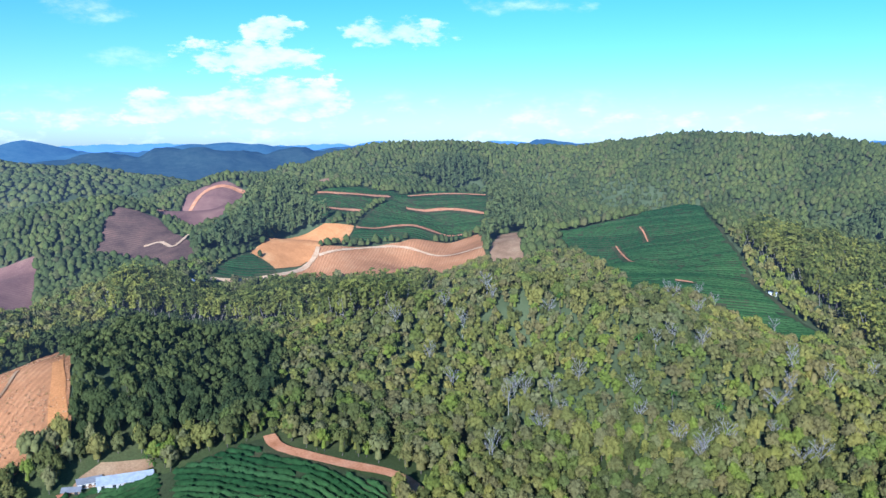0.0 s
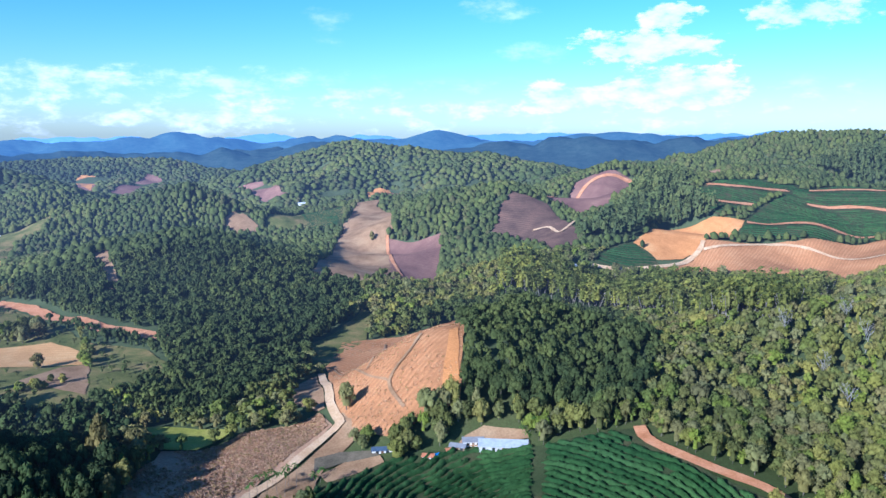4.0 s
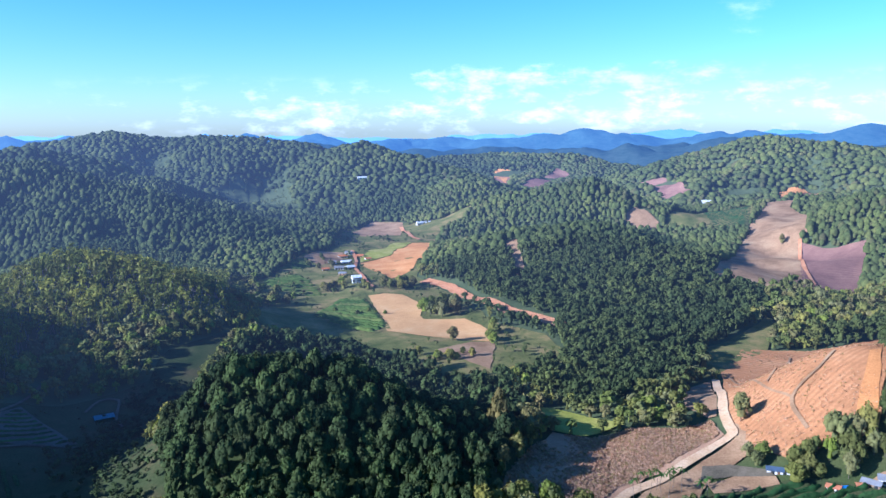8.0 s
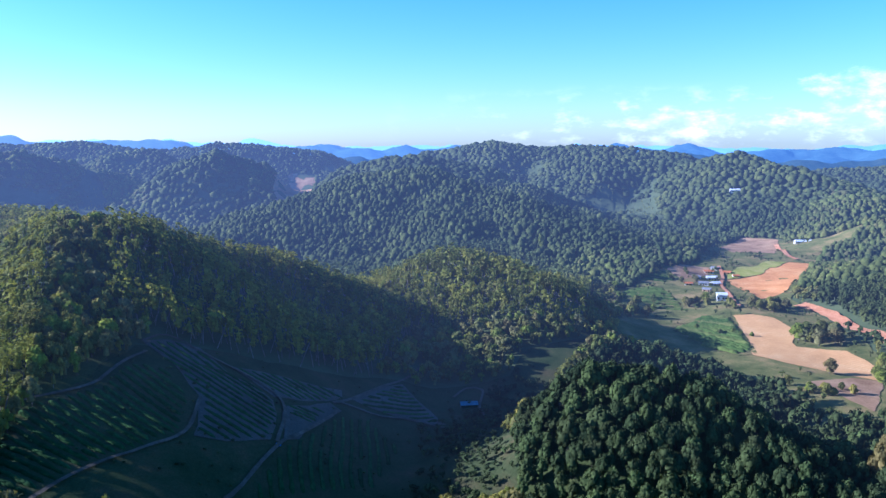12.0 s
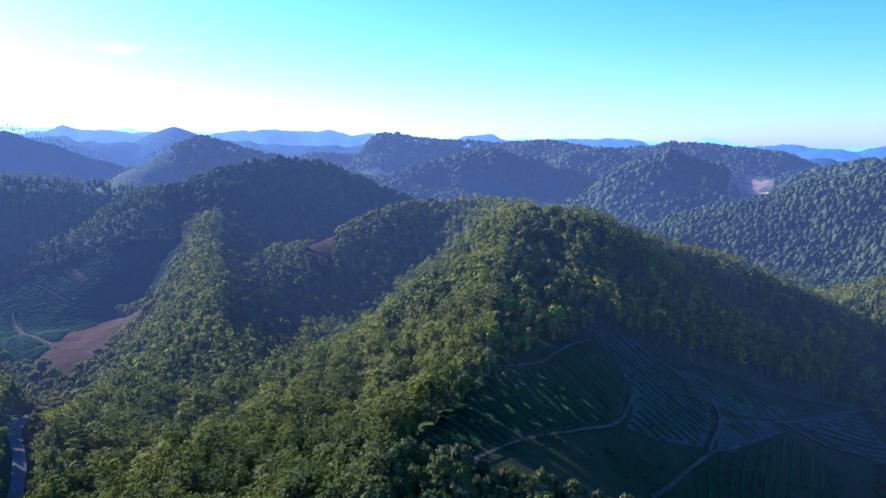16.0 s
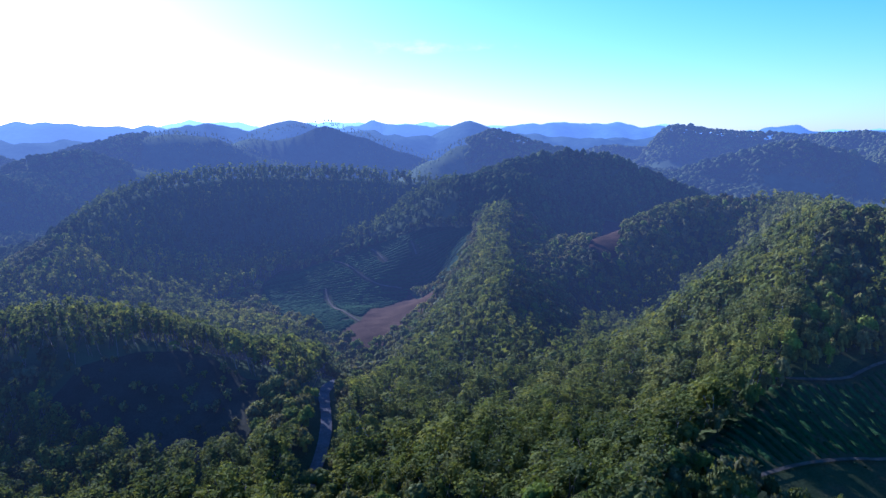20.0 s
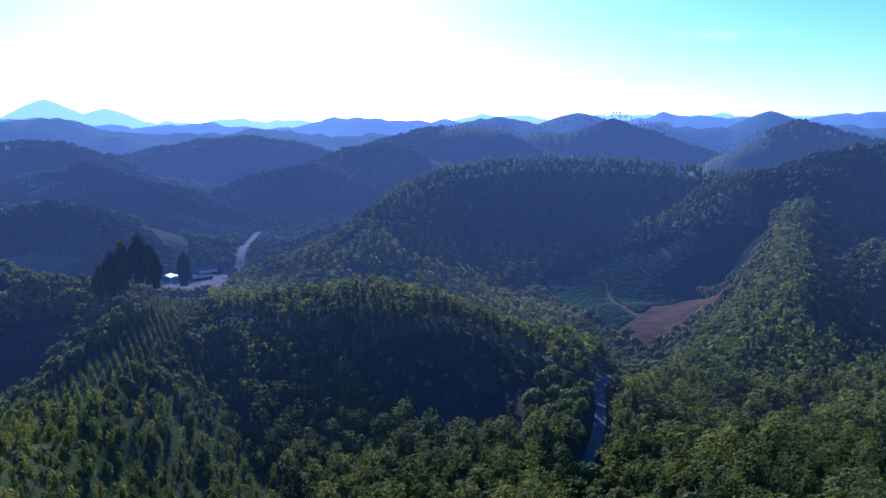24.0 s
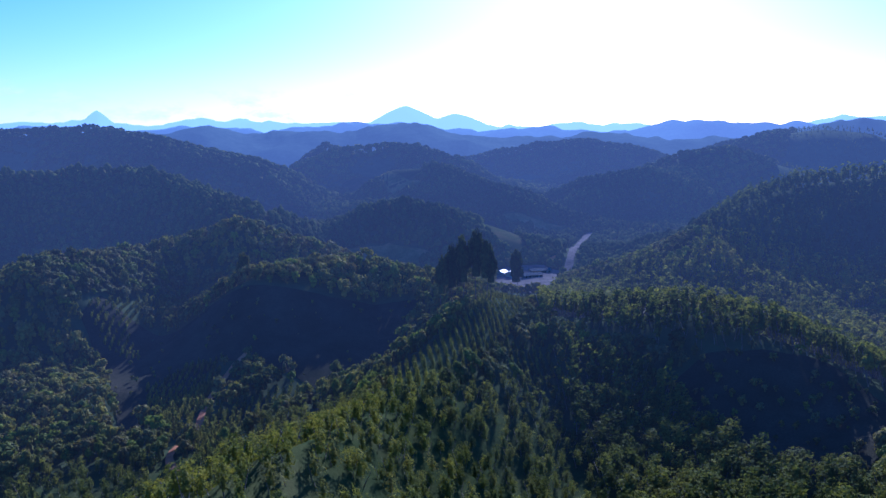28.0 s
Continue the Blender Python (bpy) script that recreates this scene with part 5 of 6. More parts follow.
def house(name, label, x, y, heading, long, deep, high, wall, roof, windows):
    """A gabled building: walls, two roof slopes, a door and windows."""
    base = new(name)
    z = float(np.min(height(np.array([x - 4, x + 4, x, x]), np.array([y, y, y - 4, y + 4]))))
    base.matrix_world = pose(x, y, z, 0, 0, heading)
    a, b, rise = long / 2, deep / 2, deep * 0.2
    bm = bmesh.new()
    foot = [(-a, -b), (a, -b), (a, b), (-a, b)]
    low = [bm.verts.new((*p, -1.5)) for p in foot]
    top = [bm.verts.new((*p, high)) for p in foot]
    tip = [bm.verts.new((-a, 0, high + rise)), bm.verts.new((a, 0, high + rise))]
    bm.faces.new(low[::-1])
    bm.faces.new((low[0], low[1], top[1], top[0]))
    bm.faces.new((low[2], low[3], top[3], top[2]))
    bm.faces.new((low[1], low[2], top[2], tip[1], top[1]))
    bm.faces.new((low[3], low[0], top[0], tip[0], top[3]))
    part("wall", bm, wall, base)
    for s in (-1, 1):
        bm = bmesh.new()
        over, eave = 0.45, rise * 0.45 / b
        pts = [(-a - over, 0, high + rise + 0.04), (a + over, 0, high + rise + 0.04), (a + over, s * (b + over), high - eave + 0.04), (-a - over, s * (b + over), high - eave + 0.04)]
        under = [bm.verts.new(p) for p in pts]
        over_ = [bm.verts.new((p[0], p[1], p[2] + 0.12)) for p in pts]
        bm.faces.new(under)
        bm.faces.new(over_[::-1])
        for i in range(4):
            j = (i + 1) % 4
            bm.faces.new((under[i], under[j], over_[j], over_[i]))
        bmesh.ops.recalc_face_normals(bm, faces=bm.faces[:])
        part("roof", bm, roof, base)
    if windows:
        for s in (-1, 1):
            bm = bmesh.new()
            box(bm, -0.5, 0.5, s * b - 0.05, s * b + 0.05, 0, 2.1)
            part("door", bm, DOORPAINT, base)
            for k in range(windows):
                wx = -a + (k + 0.5) * long / windows
                if abs(wx) < 1.3:
                    wx += 1.8
                bm = bmesh.new()
                box(bm, wx - 0.6, wx + 0.6, s * b - 0.04, s * b + 0.04, high * 0.5 - 0.3, high * 0.5 + 0.8)
                part("window", bm, GLASS, base)
    OPEN.append(np.array([(x + math.cos(q) * long * 0.6, y + math.sin(q) * long * 0.6) for q in np.arange(8) * math.pi / 4]))
    return tagged(base, label, name.replace("_", " "))


# ---- single trees ----
def mesh_of(name, piece, material):
    return array_mesh(name, piece[0], piece[1], None, [material])


def tree_model(name, crown, stem, leaf, crown_name="crown"):
    """An empty with a trunk and a crown, one metre tall, to be copied."""
    base = new(name)
    for part_name, piece, material in (("trunk", stem, BARK), (crown_name, crown, leaf)):
        ob = new(part_name, mesh_of(part_name, piece, material))
        ob.parent = base
    return base


def full_crown(count, number, low=0.42):
    c, r = dome(number, 0.31, 0.8, 0.8 - low, 0.13, 0.21)
    sv, sf = lumps(c, r * 0.85, 1, 0.3)
    lv, lf = leaves(c, r, count, 0.05)
    v, f = core(6, low - 0.2, 0.24, 0.7)
    return join((v, f, 0), (sv, sf, 0), (lv, lf, 0))[:2]


def stem_of(tall, radius, limbs):
    t, g = trunk(tall, radius, 6, limbs)
    t[:, 2] = np.maximum(t[:, 2], -0.08)
    return t, g


def fronds():
    vs, fs = [], []
    for k in range(11):
        a = k * 2.399 + rng.uniform(-0.2, 0.2)
        up = rng.uniform(-0.05, 0.16)
        d, w = np.array([math.cos(a), math.sin(a), 0]), np.array([-math.sin(a), math.cos(a), 0])
        base = len(vs) * 8
        rib = [d * s * 0.5 + (0, 0, 0.9 + up * math.sin(s * 2.2) - 0.16 * s * s) for s in (0.02, 0.4, 0.75, 1.0)]
        q = []
        for s, p in zip((0.03, 0.13, 0.1, 0.01), rib):
            q += [p - w * s * 0.5 - (0, 0, s * 0.3), p + w * s * 0.5 - (0, 0, s * 0.3)]
        vs.append(np.array(q))
        for i in range(3):
            b = base + 2 * i
            fs += [(b, b + 1, b + 3), (b, b + 3, b + 2)]
    return np.concatenate(vs), np.array(fs)


def branches():
    """Bare limbs that fork twice."""
    vs, fs = [], []

    def stick(p, q, r0, r1):
        base = sum(len(v) for v in vs)
        ring = np.array([(math.cos(a), math.sin(a), 0) for a in np.arange(4) * math.pi / 2])
        vs.append(np.concatenate([p + ring * r0, q + ring * r1]))
        for k in range(4):
            a, b = base + k, base + (k + 1) % 4
            fs.extend([(a, b, b + 4), (a, b + 4, a + 4)])

    for k in range(8):
        a = k * 2.4 + rng.uniform(-0.3, 0.3)
        p = np.array([0, 0, 0.45 + 0.035 * k])
        q = p + np.array([math.cos(a) * 0.22, math.sin(a) * 0.22, 0.16 + 0.02 * k])
        stick(p, q, 0.016, 0.01)
        for s in (-0.8, -0.2, 0.3, 0.9):
            e = q + np.array([math.cos(a + s) * 0.16, math.sin(a + s) * 0.16, rng.uniform(0.04, 0.16)])
            stick(q, e, 0.01, 0.006)
            for u in (-0.6, 0.1, 0.7):
                stick(e, e + np.array([math.cos(a + s + u) * 0.1, math.sin(a + s + u) * 0.1, rng.uniform(0.03, 0.12)]), 0.007, 0.002)
    return np.concatenate(vs), np.array(fs)


PALEBARK = soil_material("pale_grey_bark", (0.17, 0.16, 0.14), (0.24, 0.225, 0.20), (0.31, 0.29, 0.26), patch=0.6)
MODELS = {}


def stand(kind, label, category, group, x, y, tall, wide, build):
    """One tree of a kind: the first is built, the rest are copies."""
    z = float(height(np.array([x]), np.array([y]))[0]) - 0.2
    m = Matrix.Translation((x, y, z)) @ Matrix.Rotation(rng.uniform(0, 6.28), 4, "Z") @ Matrix.Diagonal((wide, wide, tall, 1))
    if kind not in MODELS:
        ob = MODELS[kind] = build()
        ob.matrix_basis = m
    else:
        plain_scale = MODELS[kind].scale.copy()
        ob = copy_thing(MODELS[kind], m @ Matrix.Diagonal((1 / plain_scale.x, 1 / plain_scale.y, 1 / plain_scale.z, 1)))
    return tagged(ob, label, category, group)


def lone_tree(label, x, y, tall, wide):
    k = int(rng.integers(0, 3))
    stand("lone%d" % k, label, "tree", "", x, y, tall, wide, lambda: tree_model("tree", full_crown(620, 14), stem_of(0.62, 0.03, 4), WOOD))


# the leaf colour is darkened to stand for backlit crowns
def darkened_tree(label, x, y, tall, wide):
    k = int(rng.integers(0, 2))
    stand("dark%d" % k, label, "tree", "", x, y, tall, wide, lambda: tree_model("tree", full_crown(800, 16, 0.58), stem_of(0.66, 0.022, 5), WOOD_DEEP))


def palm(label, x, y, tall, wide):
    stand("palm", label, "palm", "palms by the road", x, y, tall, wide, lambda: tree_model("palm", fronds(), stem_of(0.9, 0.022, 0), PALMLEAF))


def wood_palm(x, y, tall, wide):
    stand("palm", "tall palm with pale drooping fronds above the wood", "palm", "palms in the wood", x, y, tall, wide, lambda: tree_model("palm", fronds(), stem_of(0.9, 0.022, 0), PALMLEAF))


def bare_tree(label, x, y, tall, wide):
    def build():
        base = tree_model("bare_tree", branches(), stem_of(0.75, 0.026, 0), PALEBARK, "bare_crown")
        for ob in base.children:
            ob.data.materials[0] = PALEBARK
        return base
    stand("bare", label, "tree", "bare trees in the wood", x, y, tall, wide, build)


def wood_tree(x, y, tall, wide):
    k = int(rng.integers(0, 5))
    label = ("spreading forest tree with a flat dense green crown", "rounded forest tree with dark green foliage", "tall forest tree with an open olive crown",
             "forest tree with a ragged yellow green crown", "small bushy forest tree with dense leaves")[k]
    stand("wood%d" % k, label, "tree", "trees of the near wood", x, y, tall, wide, lambda: tree_model("forest_tree", full_crown(420 - 40 * k, 9 + k), stem_of(0.6, 0.026, 3), WOOD))


house("farm_shed", "long low farm shed with a pale blue metal roof", -117, 280, 22, 19, 8, 2.6, GREYWALL, BLUEMETAL, 5)
house("house", "small farmhouse with a grey sheet roof beside the shed", -129, 277, 30, 8, 5, 2.6, WHITEWALL, GREYMETAL, 2)
house("shed", "open store with a dark sheet roof", -133, 272, 12, 6, 4, 2.3, TIMBER, GREYMETAL, 1)
house("shed", "low shed with a blue roof beside the yard", -159, 257, 34, 8, 3.6, 2.2, WHITEWALL, DARKBLUE, 2)
house("hut", "little hut covered with a bright blue sheet", -138, 265, 58, 4.2, 3.2, 1.6, TIMBER, TARP, 0)
house("hut", "little hut with a dark clay tile roof", -141, 262, 18, 4.2, 3.2, 2.2, WHITEWALL, CLAY, 1)
house("hut", "little white hut between the sheds", -135, 269, 40, 3.2, 2.6, 2, WHITEWALL, CLAY, 1)
house("house", "white cottage at the foot of the terraces", -200, 640, 27, 11, 7, 3, WHITEWALL, WHITEMETAL, 2)
house("hut", "white hut in the coffee field", 228, 548, -28, 5, 3.5, 2.2, WHITEWALL, WHITEMETAL, 1)
house("house", "white house with a red earth yard high on the slope", -792, 1045, 37, 14, 8, 3.2, WHITEWALL, WHITEMETAL, 2)
house("house", "small hamlet house with a clay tile roof", -704, 364, 73, 8.6, 6.0, 2.7, WHITEWALL, CLAY, 2)
house("house", "small hamlet house with a grey sheet roof", -714, 376, 42, 7.2, 5.2, 2.7, WHITEWALL, GREYMETAL, 2)
house("house", "small hamlet house with a white sheet roof", -680, 355, 77, 9.4, 6.0, 3.06, WHITEWALL, WHITEMETAL, 2)
house("house", "small hamlet house with a grey sheet roof", -660, 337, 63, 8.6, 6.0, 2.7, WHITEWALL, GREYMETAL, 2)
house("house", "small hamlet house with a white sheet roof", -659, 348, 92, 7.2, 6.0, 2.7, WHITEWALL, WHITEMETAL, 2)
house("house", "small hamlet house with a clay tile roof", -660, 323, 69, 6.5, 4.5, 2.7, WHITEWALL, CLAY, 2)
house("house", "small hamlet house with a clay tile roof", -698, 380, 51, 6.5, 5.2, 2.7, CLAYWALL, CLAY, 2)
house("house", "small hamlet house with a clay tile roof", -686, 382, 76, 5.8, 4.5, 2.7, WHITEWALL, CLAY, 2)
house("house", "small hamlet house with a grey sheet roof", -622, 321, 48, 6.5, 5.2, 2.7, CLAYWALL, GREYMETAL, 2)
house("house", "small hamlet house with a grey sheet roof", -682, 341, 73, 7.2, 5.2, 2.7, WHITEWALL, GREYMETAL, 2)
house("house", "white two storey house beside the dirt road", -588, 316, 72, 7.5, 7, 6, WHITEWALL, WHITEMETAL, 4)
house("farm_shed", "long white farm shed at the valley edge", -774, 313, 63, 17, 7, 3, WHITEWALL, BLUEMETAL, 4)
house("house", "small white house in the shaded hollow", -780, 285, 80, 10, 8, 3, WHITEWALL, GREYMETAL, 2)
house("house", "small white house beside the meadow", -672, 251, 69, 10, 7, 3, WHITEWALL, WHITEMETAL, 2)
house("farm_shed", "long white shed up the valley", -899, 588, 77, 20, 8, 3, WHITEWALL, WHITEMETAL, 3)
house("house", "white house in the woods far up the valley", -1176, 648, 71, 16, 10, 5, WHITEWALL, WHITEMETAL, 2)
house("warehouse", "warehouse with a bright white roof", -99, -723, 232, 9, 8, 4, WHITEWALL, WHITEMETAL, 2)
house("warehouse", "warehouse with a bright white roof and pale walls", -107, -716, 231, 9, 8, 4.5, WHITEWALL, WHITEMETAL, 2)
house("farm_shed", "long shed with a dark sheet roof", -135, -730, 195, 20, 8, 3, GREYWALL, GREYMETAL, 5)
house("farm_shed", "second long shed with a dark sheet roof", -124, -708, 195, 18, 8, 3, GREYWALL, GREYMETAL, 5)
house("house", "roadside house with a reddish roof in the shade", -196, -209, 152, 12, 7, 3, WHITEWALL, CLAY, 2)
house("house", "small roadside house with a grey roof", -192, -221, 129, 8, 6, 3, GREYWALL, GREYMETAL, 2)
house("shelter", "low open shelter beside the shaded plots", -378, 71, 89, 8, 5, 2.4, TIMBER, GREYMETAL, 0)
house("hut", "blue covered store at the end of the plot", -283, -18, 94, 3.5, 2.5, 1.4, TIMBER, TARP, 0)
darkened_tree("tall tree in a clump beside the warehouses, leaves darkened for backlight", -27, -452, 35.8, 9)
darkened_tree("tall tree in a clump beside the warehouses, leaves darkened for backlight", -33, -453, 41.1, 11)
darkened_tree("tall tree in a clump beside the warehouses, leaves darkened for backlight", -39, -454, 43.8, 12)
darkened_tree("tall tree in a clump beside the warehouses, leaves darkened for backlight", -47, -452, 44.3, 13)
darkened_tree("tall tree in a clump beside the warehouses, leaves darkened for backlight", -52, -448, 37.7, 11)
darkened_tree("tall tree in a clump beside the warehouses, leaves darkened for backlight", -55, -447, 29.5, 9)
darkened_tree("tall tree with a rounded crown beside the warehouses", -88, -569, 41.1, 12)
lone_tree("tree standing out above the dark hollow", 157, -550, 16, 7)
lone_tree("tree standing out above the dark hollow", 173, -518, 15, 7)
lone_tree("tree standing out above the dark hollow", 187, -488, 13, 6)
lone_tree("tree standing out above the dark hollow", 90, -480, 18, 11)
lone_tree("tree standing out above the dark hollow", 27, -345, 12, 6)
lone_tree("feathery tree on the stubble slope beside the dirt road", -189, 277, 14, 9)
lone_tree("small round tree on the pale valley field", -398, 281, 10, 9)
lone_tree("lone tree on the light brown field", -454, 718, 12, 7)
lone_tree("tall pale crowned tree beside the dry pasture", -233, 186, 22, 9)
lone_tree("round bright green tree beside the farm shed", -155, 261, 9, 7)
lone_tree("round green tree beside the farmyard", -146, 262, 7, 6)
lone_tree("bushy tree at the corner of the coffee field", -151, 255, 9, 9)
lone_tree("tall tree on the hill crest above the shaded valley", -821, 233, 22, 9)
palm("slim palm with a pale stem beside the dirt road", -182, 210, 11, 4.5)
palm("slim palm with a pale stem beside the dirt road", -179, 211, 12, 4.5)
palm("slim palm with a pale stem beside the dirt road", -178, 216, 10, 4.5)
palm("slim palm with a pale stem beside the dirt road", -175, 216, 12, 4.5)
palm("slim palm with a pale stem beside the dirt road", -182, 218, 9, 4.5)
palm("slim palm with a pale stem beside the dirt road", -175, 223, 11, 4.5)
palm("slim palm with a pale stem beside the dirt road", -167, 223, 9, 4.5)
palm("slim palm with a pale stem beside the dirt road", -166, 226, 10, 4.5)
palm("slim palm with a pale stem beside the dirt road", -181, 205, 10, 4.5)
palm("slim palm with a pale stem beside the dirt road", -179, 223, 9, 4.5)
palm("palm beside the long farm shed", -104, 285, 8, 4.5)
palm("palm beside the long farm shed", -107, 280, 8, 4.5)
palm("palm beside the long farm shed", -107, 289, 8, 4.5)
palm("palm beside the long farm shed", -110, 283, 8, 4.5)
wood_palm(98, 333, 14, 7)
wood_palm(114, 321, 14, 7)
wood_palm(93, 375, 14, 8)
wood_palm(62, 422, 14, 8)
wood_palm(63, 389, 13, 6)
bare_tree("broad leafless tree with a pale mauve grey crown in the wood", 139, 323, 12, 13)
bare_tree("bare grey tree with pale spreading branches in the wood", 3, 355, 11.5, 8.4)
bare_tree("bare grey tree with pale spreading branches in the wood", 149, 515, 10.1, 9.3)
bare_tree("bare grey tree with pale spreading branches in the wood", 9, 407, 14.0, 7.9)
bare_tree("bare grey tree with pale spreading branches in the wood", 156, 350, 12.6, 6.6)
bare_tree("bare grey tree with pale spreading branches in the wood", 92, 305, 12.1, 9.0)
bare_tree("bare grey tree with pale spreading branches in the wood", 168, 523, 13.0, 8.4)
bare_tree("bare grey tree with pale spreading branches in the wood", 23, 438, 13.5, 7.9)
bare_tree("bare grey tree with pale spreading branches in the wood", 109, 299, 12.9, 9.7)
bare_tree("bare grey tree with pale spreading branches in the wood", 39, 320, 11.8, 9.7)
bare_tree("bare grey tree with pale spreading branches in the wood", -26, 411, 13.9, 7.7)
bare_tree("bare grey tree with pale spreading branches in the wood", 111, 383, 12.0, 7.5)
bare_tree("bare grey tree with pale spreading branches in the wood", 32, 348, 12.3, 9.6)
bare_tree("bare grey tree with pale spreading branches in the wood", 99, 293, 13.4, 10.0)
bare_tree("bare grey tree with pale spreading branches in the wood", 152, 472, 13.4, 9.9)
bare_tree("bare grey tree with pale spreading branches in the wood", 165, 332, 12.9, 6.8)
bare_tree("bare grey tree with pale spreading branches in the wood", 149, 335, 11.1, 6.3)
bare_tree("bare grey tree with pale spreading branches in the wood", 130, 279, 10.4, 9.2)
bare_tree("bare grey tree with pale spreading branches in the wood", 56, 421, 11.2, 9.1)
bare_tree("bare grey tree with pale spreading branches in the wood", 147, 521, 12.9, 7.3)
bare_tree("bare grey tree with pale spreading branches in the wood", 136, 278, 12.0, 10.0)
bare_tree("bare grey tree with pale spreading branches in the wood", 26, 430, 12.4, 6.1)
bare_tree("bare grey tree with pale spreading branches in the wood", -7, 375, 12.4, 6.6)
bare_tree("bare grey tree with pale spreading branches in the wood", 18, 292, 13.6, 7.5)
bare_tree("bare grey tree with pale spreading branches in the wood", 61, 354, 12.6, 8.4)
bare_tree("bare grey tree with pale spreading branches in the wood", 83, 341, 13.8, 8.0)
bare_tree("bare grey tree with pale spreading branches in the wood", 50, 330, 11.0, 7.2)
bare_tree("bare grey tree with pale spreading branches in the wood", 203, 369, 12.2, 6.0)
bare_tree("bare grey tree with pale spreading branches in the wood", 48, 347, 10.1, 8.5)
bare_tree("bare grey tree with pale spreading branches in the wood", 152, 518, 12.5, 7.9)
bare_tree("bare grey tree with pale spreading branches in the wood", 124, 376, 12.8, 9.0)
bare_tree("bare grey tree with pale spreading branches in the wood", 96, 289, 11.0, 7.8)
bare_tree("bare grey tree with pale spreading branches in the wood", 102, 380, 11.5, 7.3)
bare_tree("bare grey tree with pale spreading branches in the wood", 36, 346, 11.2, 7.5)
bare_tree("bare grey tree with pale spreading branches in the wood", 83, 328, 11.2, 6.9)
bare_tree("bare grey tree with pale spreading branches in the wood", 198, 472, 10.7, 7.7)
bare_tree("bare grey tree with pale spreading branches in the wood", 176, 514, 11.3, 7.3)
bare_tree("bare grey tree with pale spreading branches in the wood", 161, 362, 13.4, 6.7)
bare_tree("bare grey tree with pale spreading branches in the wood", 28, 339, 13.5, 7.8)
bare_tree("bare grey tree with pale spreading branches in the wood", 0, 427, 12.1, 6.8)
bare_tree("bare grey tree with pale spreading branches in the wood", 129, 302, 10.7, 7.1)
lone_tree("valley tree with a dense rounded crown", -470, 324, 12.6, 10.7)
lone_tree("valley tree with a dense rounded crown", -462, 312, 9.5, 8.0)
lone_tree("valley tree with a dense rounded crown", -469, 321, 9.8, 8.3)
lone_tree("valley tree with a dense rounded crown", -464, 308, 10.2, 8.7)
lone_tree("valley tree with a dense rounded crown", -461, 320, 7.7, 6.6)
lone_tree("valley tree with a dense rounded crown", -457, 325, 13.7, 11.6)
lone_tree("valley tree with a dense rounded crown", -468, 306, 13.3, 11.3)
lone_tree("valley tree with a dense rounded crown", -452, 310, 12.8, 10.8)
lone_tree("valley tree with a dense rounded crown", -475, 318, 9.4, 8.0)
lone_tree("valley tree with a dense rounded crown", -461, 310, 8.1, 6.9)
lone_tree("valley tree with a dense rounded crown", -471, 314, 12.6, 10.7)
lone_tree("valley tree with a dense rounded crown", -451, 321, 11.9, 10.1)
lone_tree("valley tree with a dense rounded crown", -459, 326, 13.1, 11.2)
lone_tree("valley tree with a dense rounded crown", -464, 315, 12.2, 10.4)
lone_tree("valley tree with a dense rounded crown", -549, 336, 9.6, 8.1)
lone_tree("valley tree with a dense rounded crown", -562, 328, 10.9, 9.3)
lone_tree("valley tree with a dense rounded crown", -565, 333, 7.5, 6.4)
lone_tree("valley tree with a dense rounded crown", -563, 349, 10.2, 8.6)
lone_tree("valley tree with a dense rounded crown", -555, 330, 8.9, 7.6)
lone_tree("valley tree with a dense rounded crown", -563, 343, 10.2, 8.7)
lone_tree("valley tree with a dense rounded crown", -559, 353, 10.4, 8.8)
lone_tree("valley tree with a dense rounded crown", -553, 350, 10.6, 9.0)
lone_tree("valley tree with a dense rounded crown", -553, 343, 7.6, 6.5)
lone_tree("valley tree with a dense rounded crown", -562, 327, 8.6, 7.3)
lone_tree("valley tree with a dense rounded crown", -559, 337, 6.6, 5.6)
lone_tree("valley tree with a dense rounded crown", -554, 339, 6.6, 5.6)
lone_tree("valley tree with a dense rounded crown", -576, 253, 7.5, 6.4)
lone_tree("valley tree with a dense rounded crown", -575, 235, 8.7, 7.4)
lone_tree("valley tree with a dense rounded crown", -554, 227, 10.2, 8.7)
lone_tree("valley tree with a dense rounded crown", -563, 233, 8.8, 7.5)
lone_tree("valley tree with a dense rounded crown", -554, 239, 10.9, 9.3)
lone_tree("valley tree with a dense rounded crown", -566, 236, 8.0, 6.8)
lone_tree("valley tree with a dense rounded crown", -558, 228, 11.3, 9.6)
lone_tree("valley tree with a dense rounded crown", -556, 227, 10.4, 8.9)
lone_tree("valley tree with a dense rounded crown", -564, 232, 9.7, 8.3)
lone_tree("valley tree with a dense rounded crown", -593, 247, 10.8, 9.2)
lone_tree("valley tree with a dense rounded crown", -591, 292, 7.0, 5.9)
lone_tree("valley tree with a dense rounded crown", -592, 298, 6.5, 5.6)
lone_tree("valley tree with a dense rounded crown", -591, 287, 8.5, 7.2)
lone_tree("valley tree with a dense rounded crown", -586, 287, 7.9, 6.8)
lone_tree("valley tree with a dense rounded crown", -580, 292, 5.4, 4.6)
lone_tree("valley tree with a dense rounded crown", -593, 305, 8.3, 7.1)
lone_tree("valley tree with a dense rounded crown", -594, 304, 7.7, 6.6)
lone_tree("valley tree with a dense rounded crown", -592, 296, 7.2, 6.1)
lone_tree("valley tree with a dense rounded crown", -582, 301, 7.9, 6.7)
lone_tree("valley tree with a dense rounded crown", -562, 313, 4.5, 3.8)
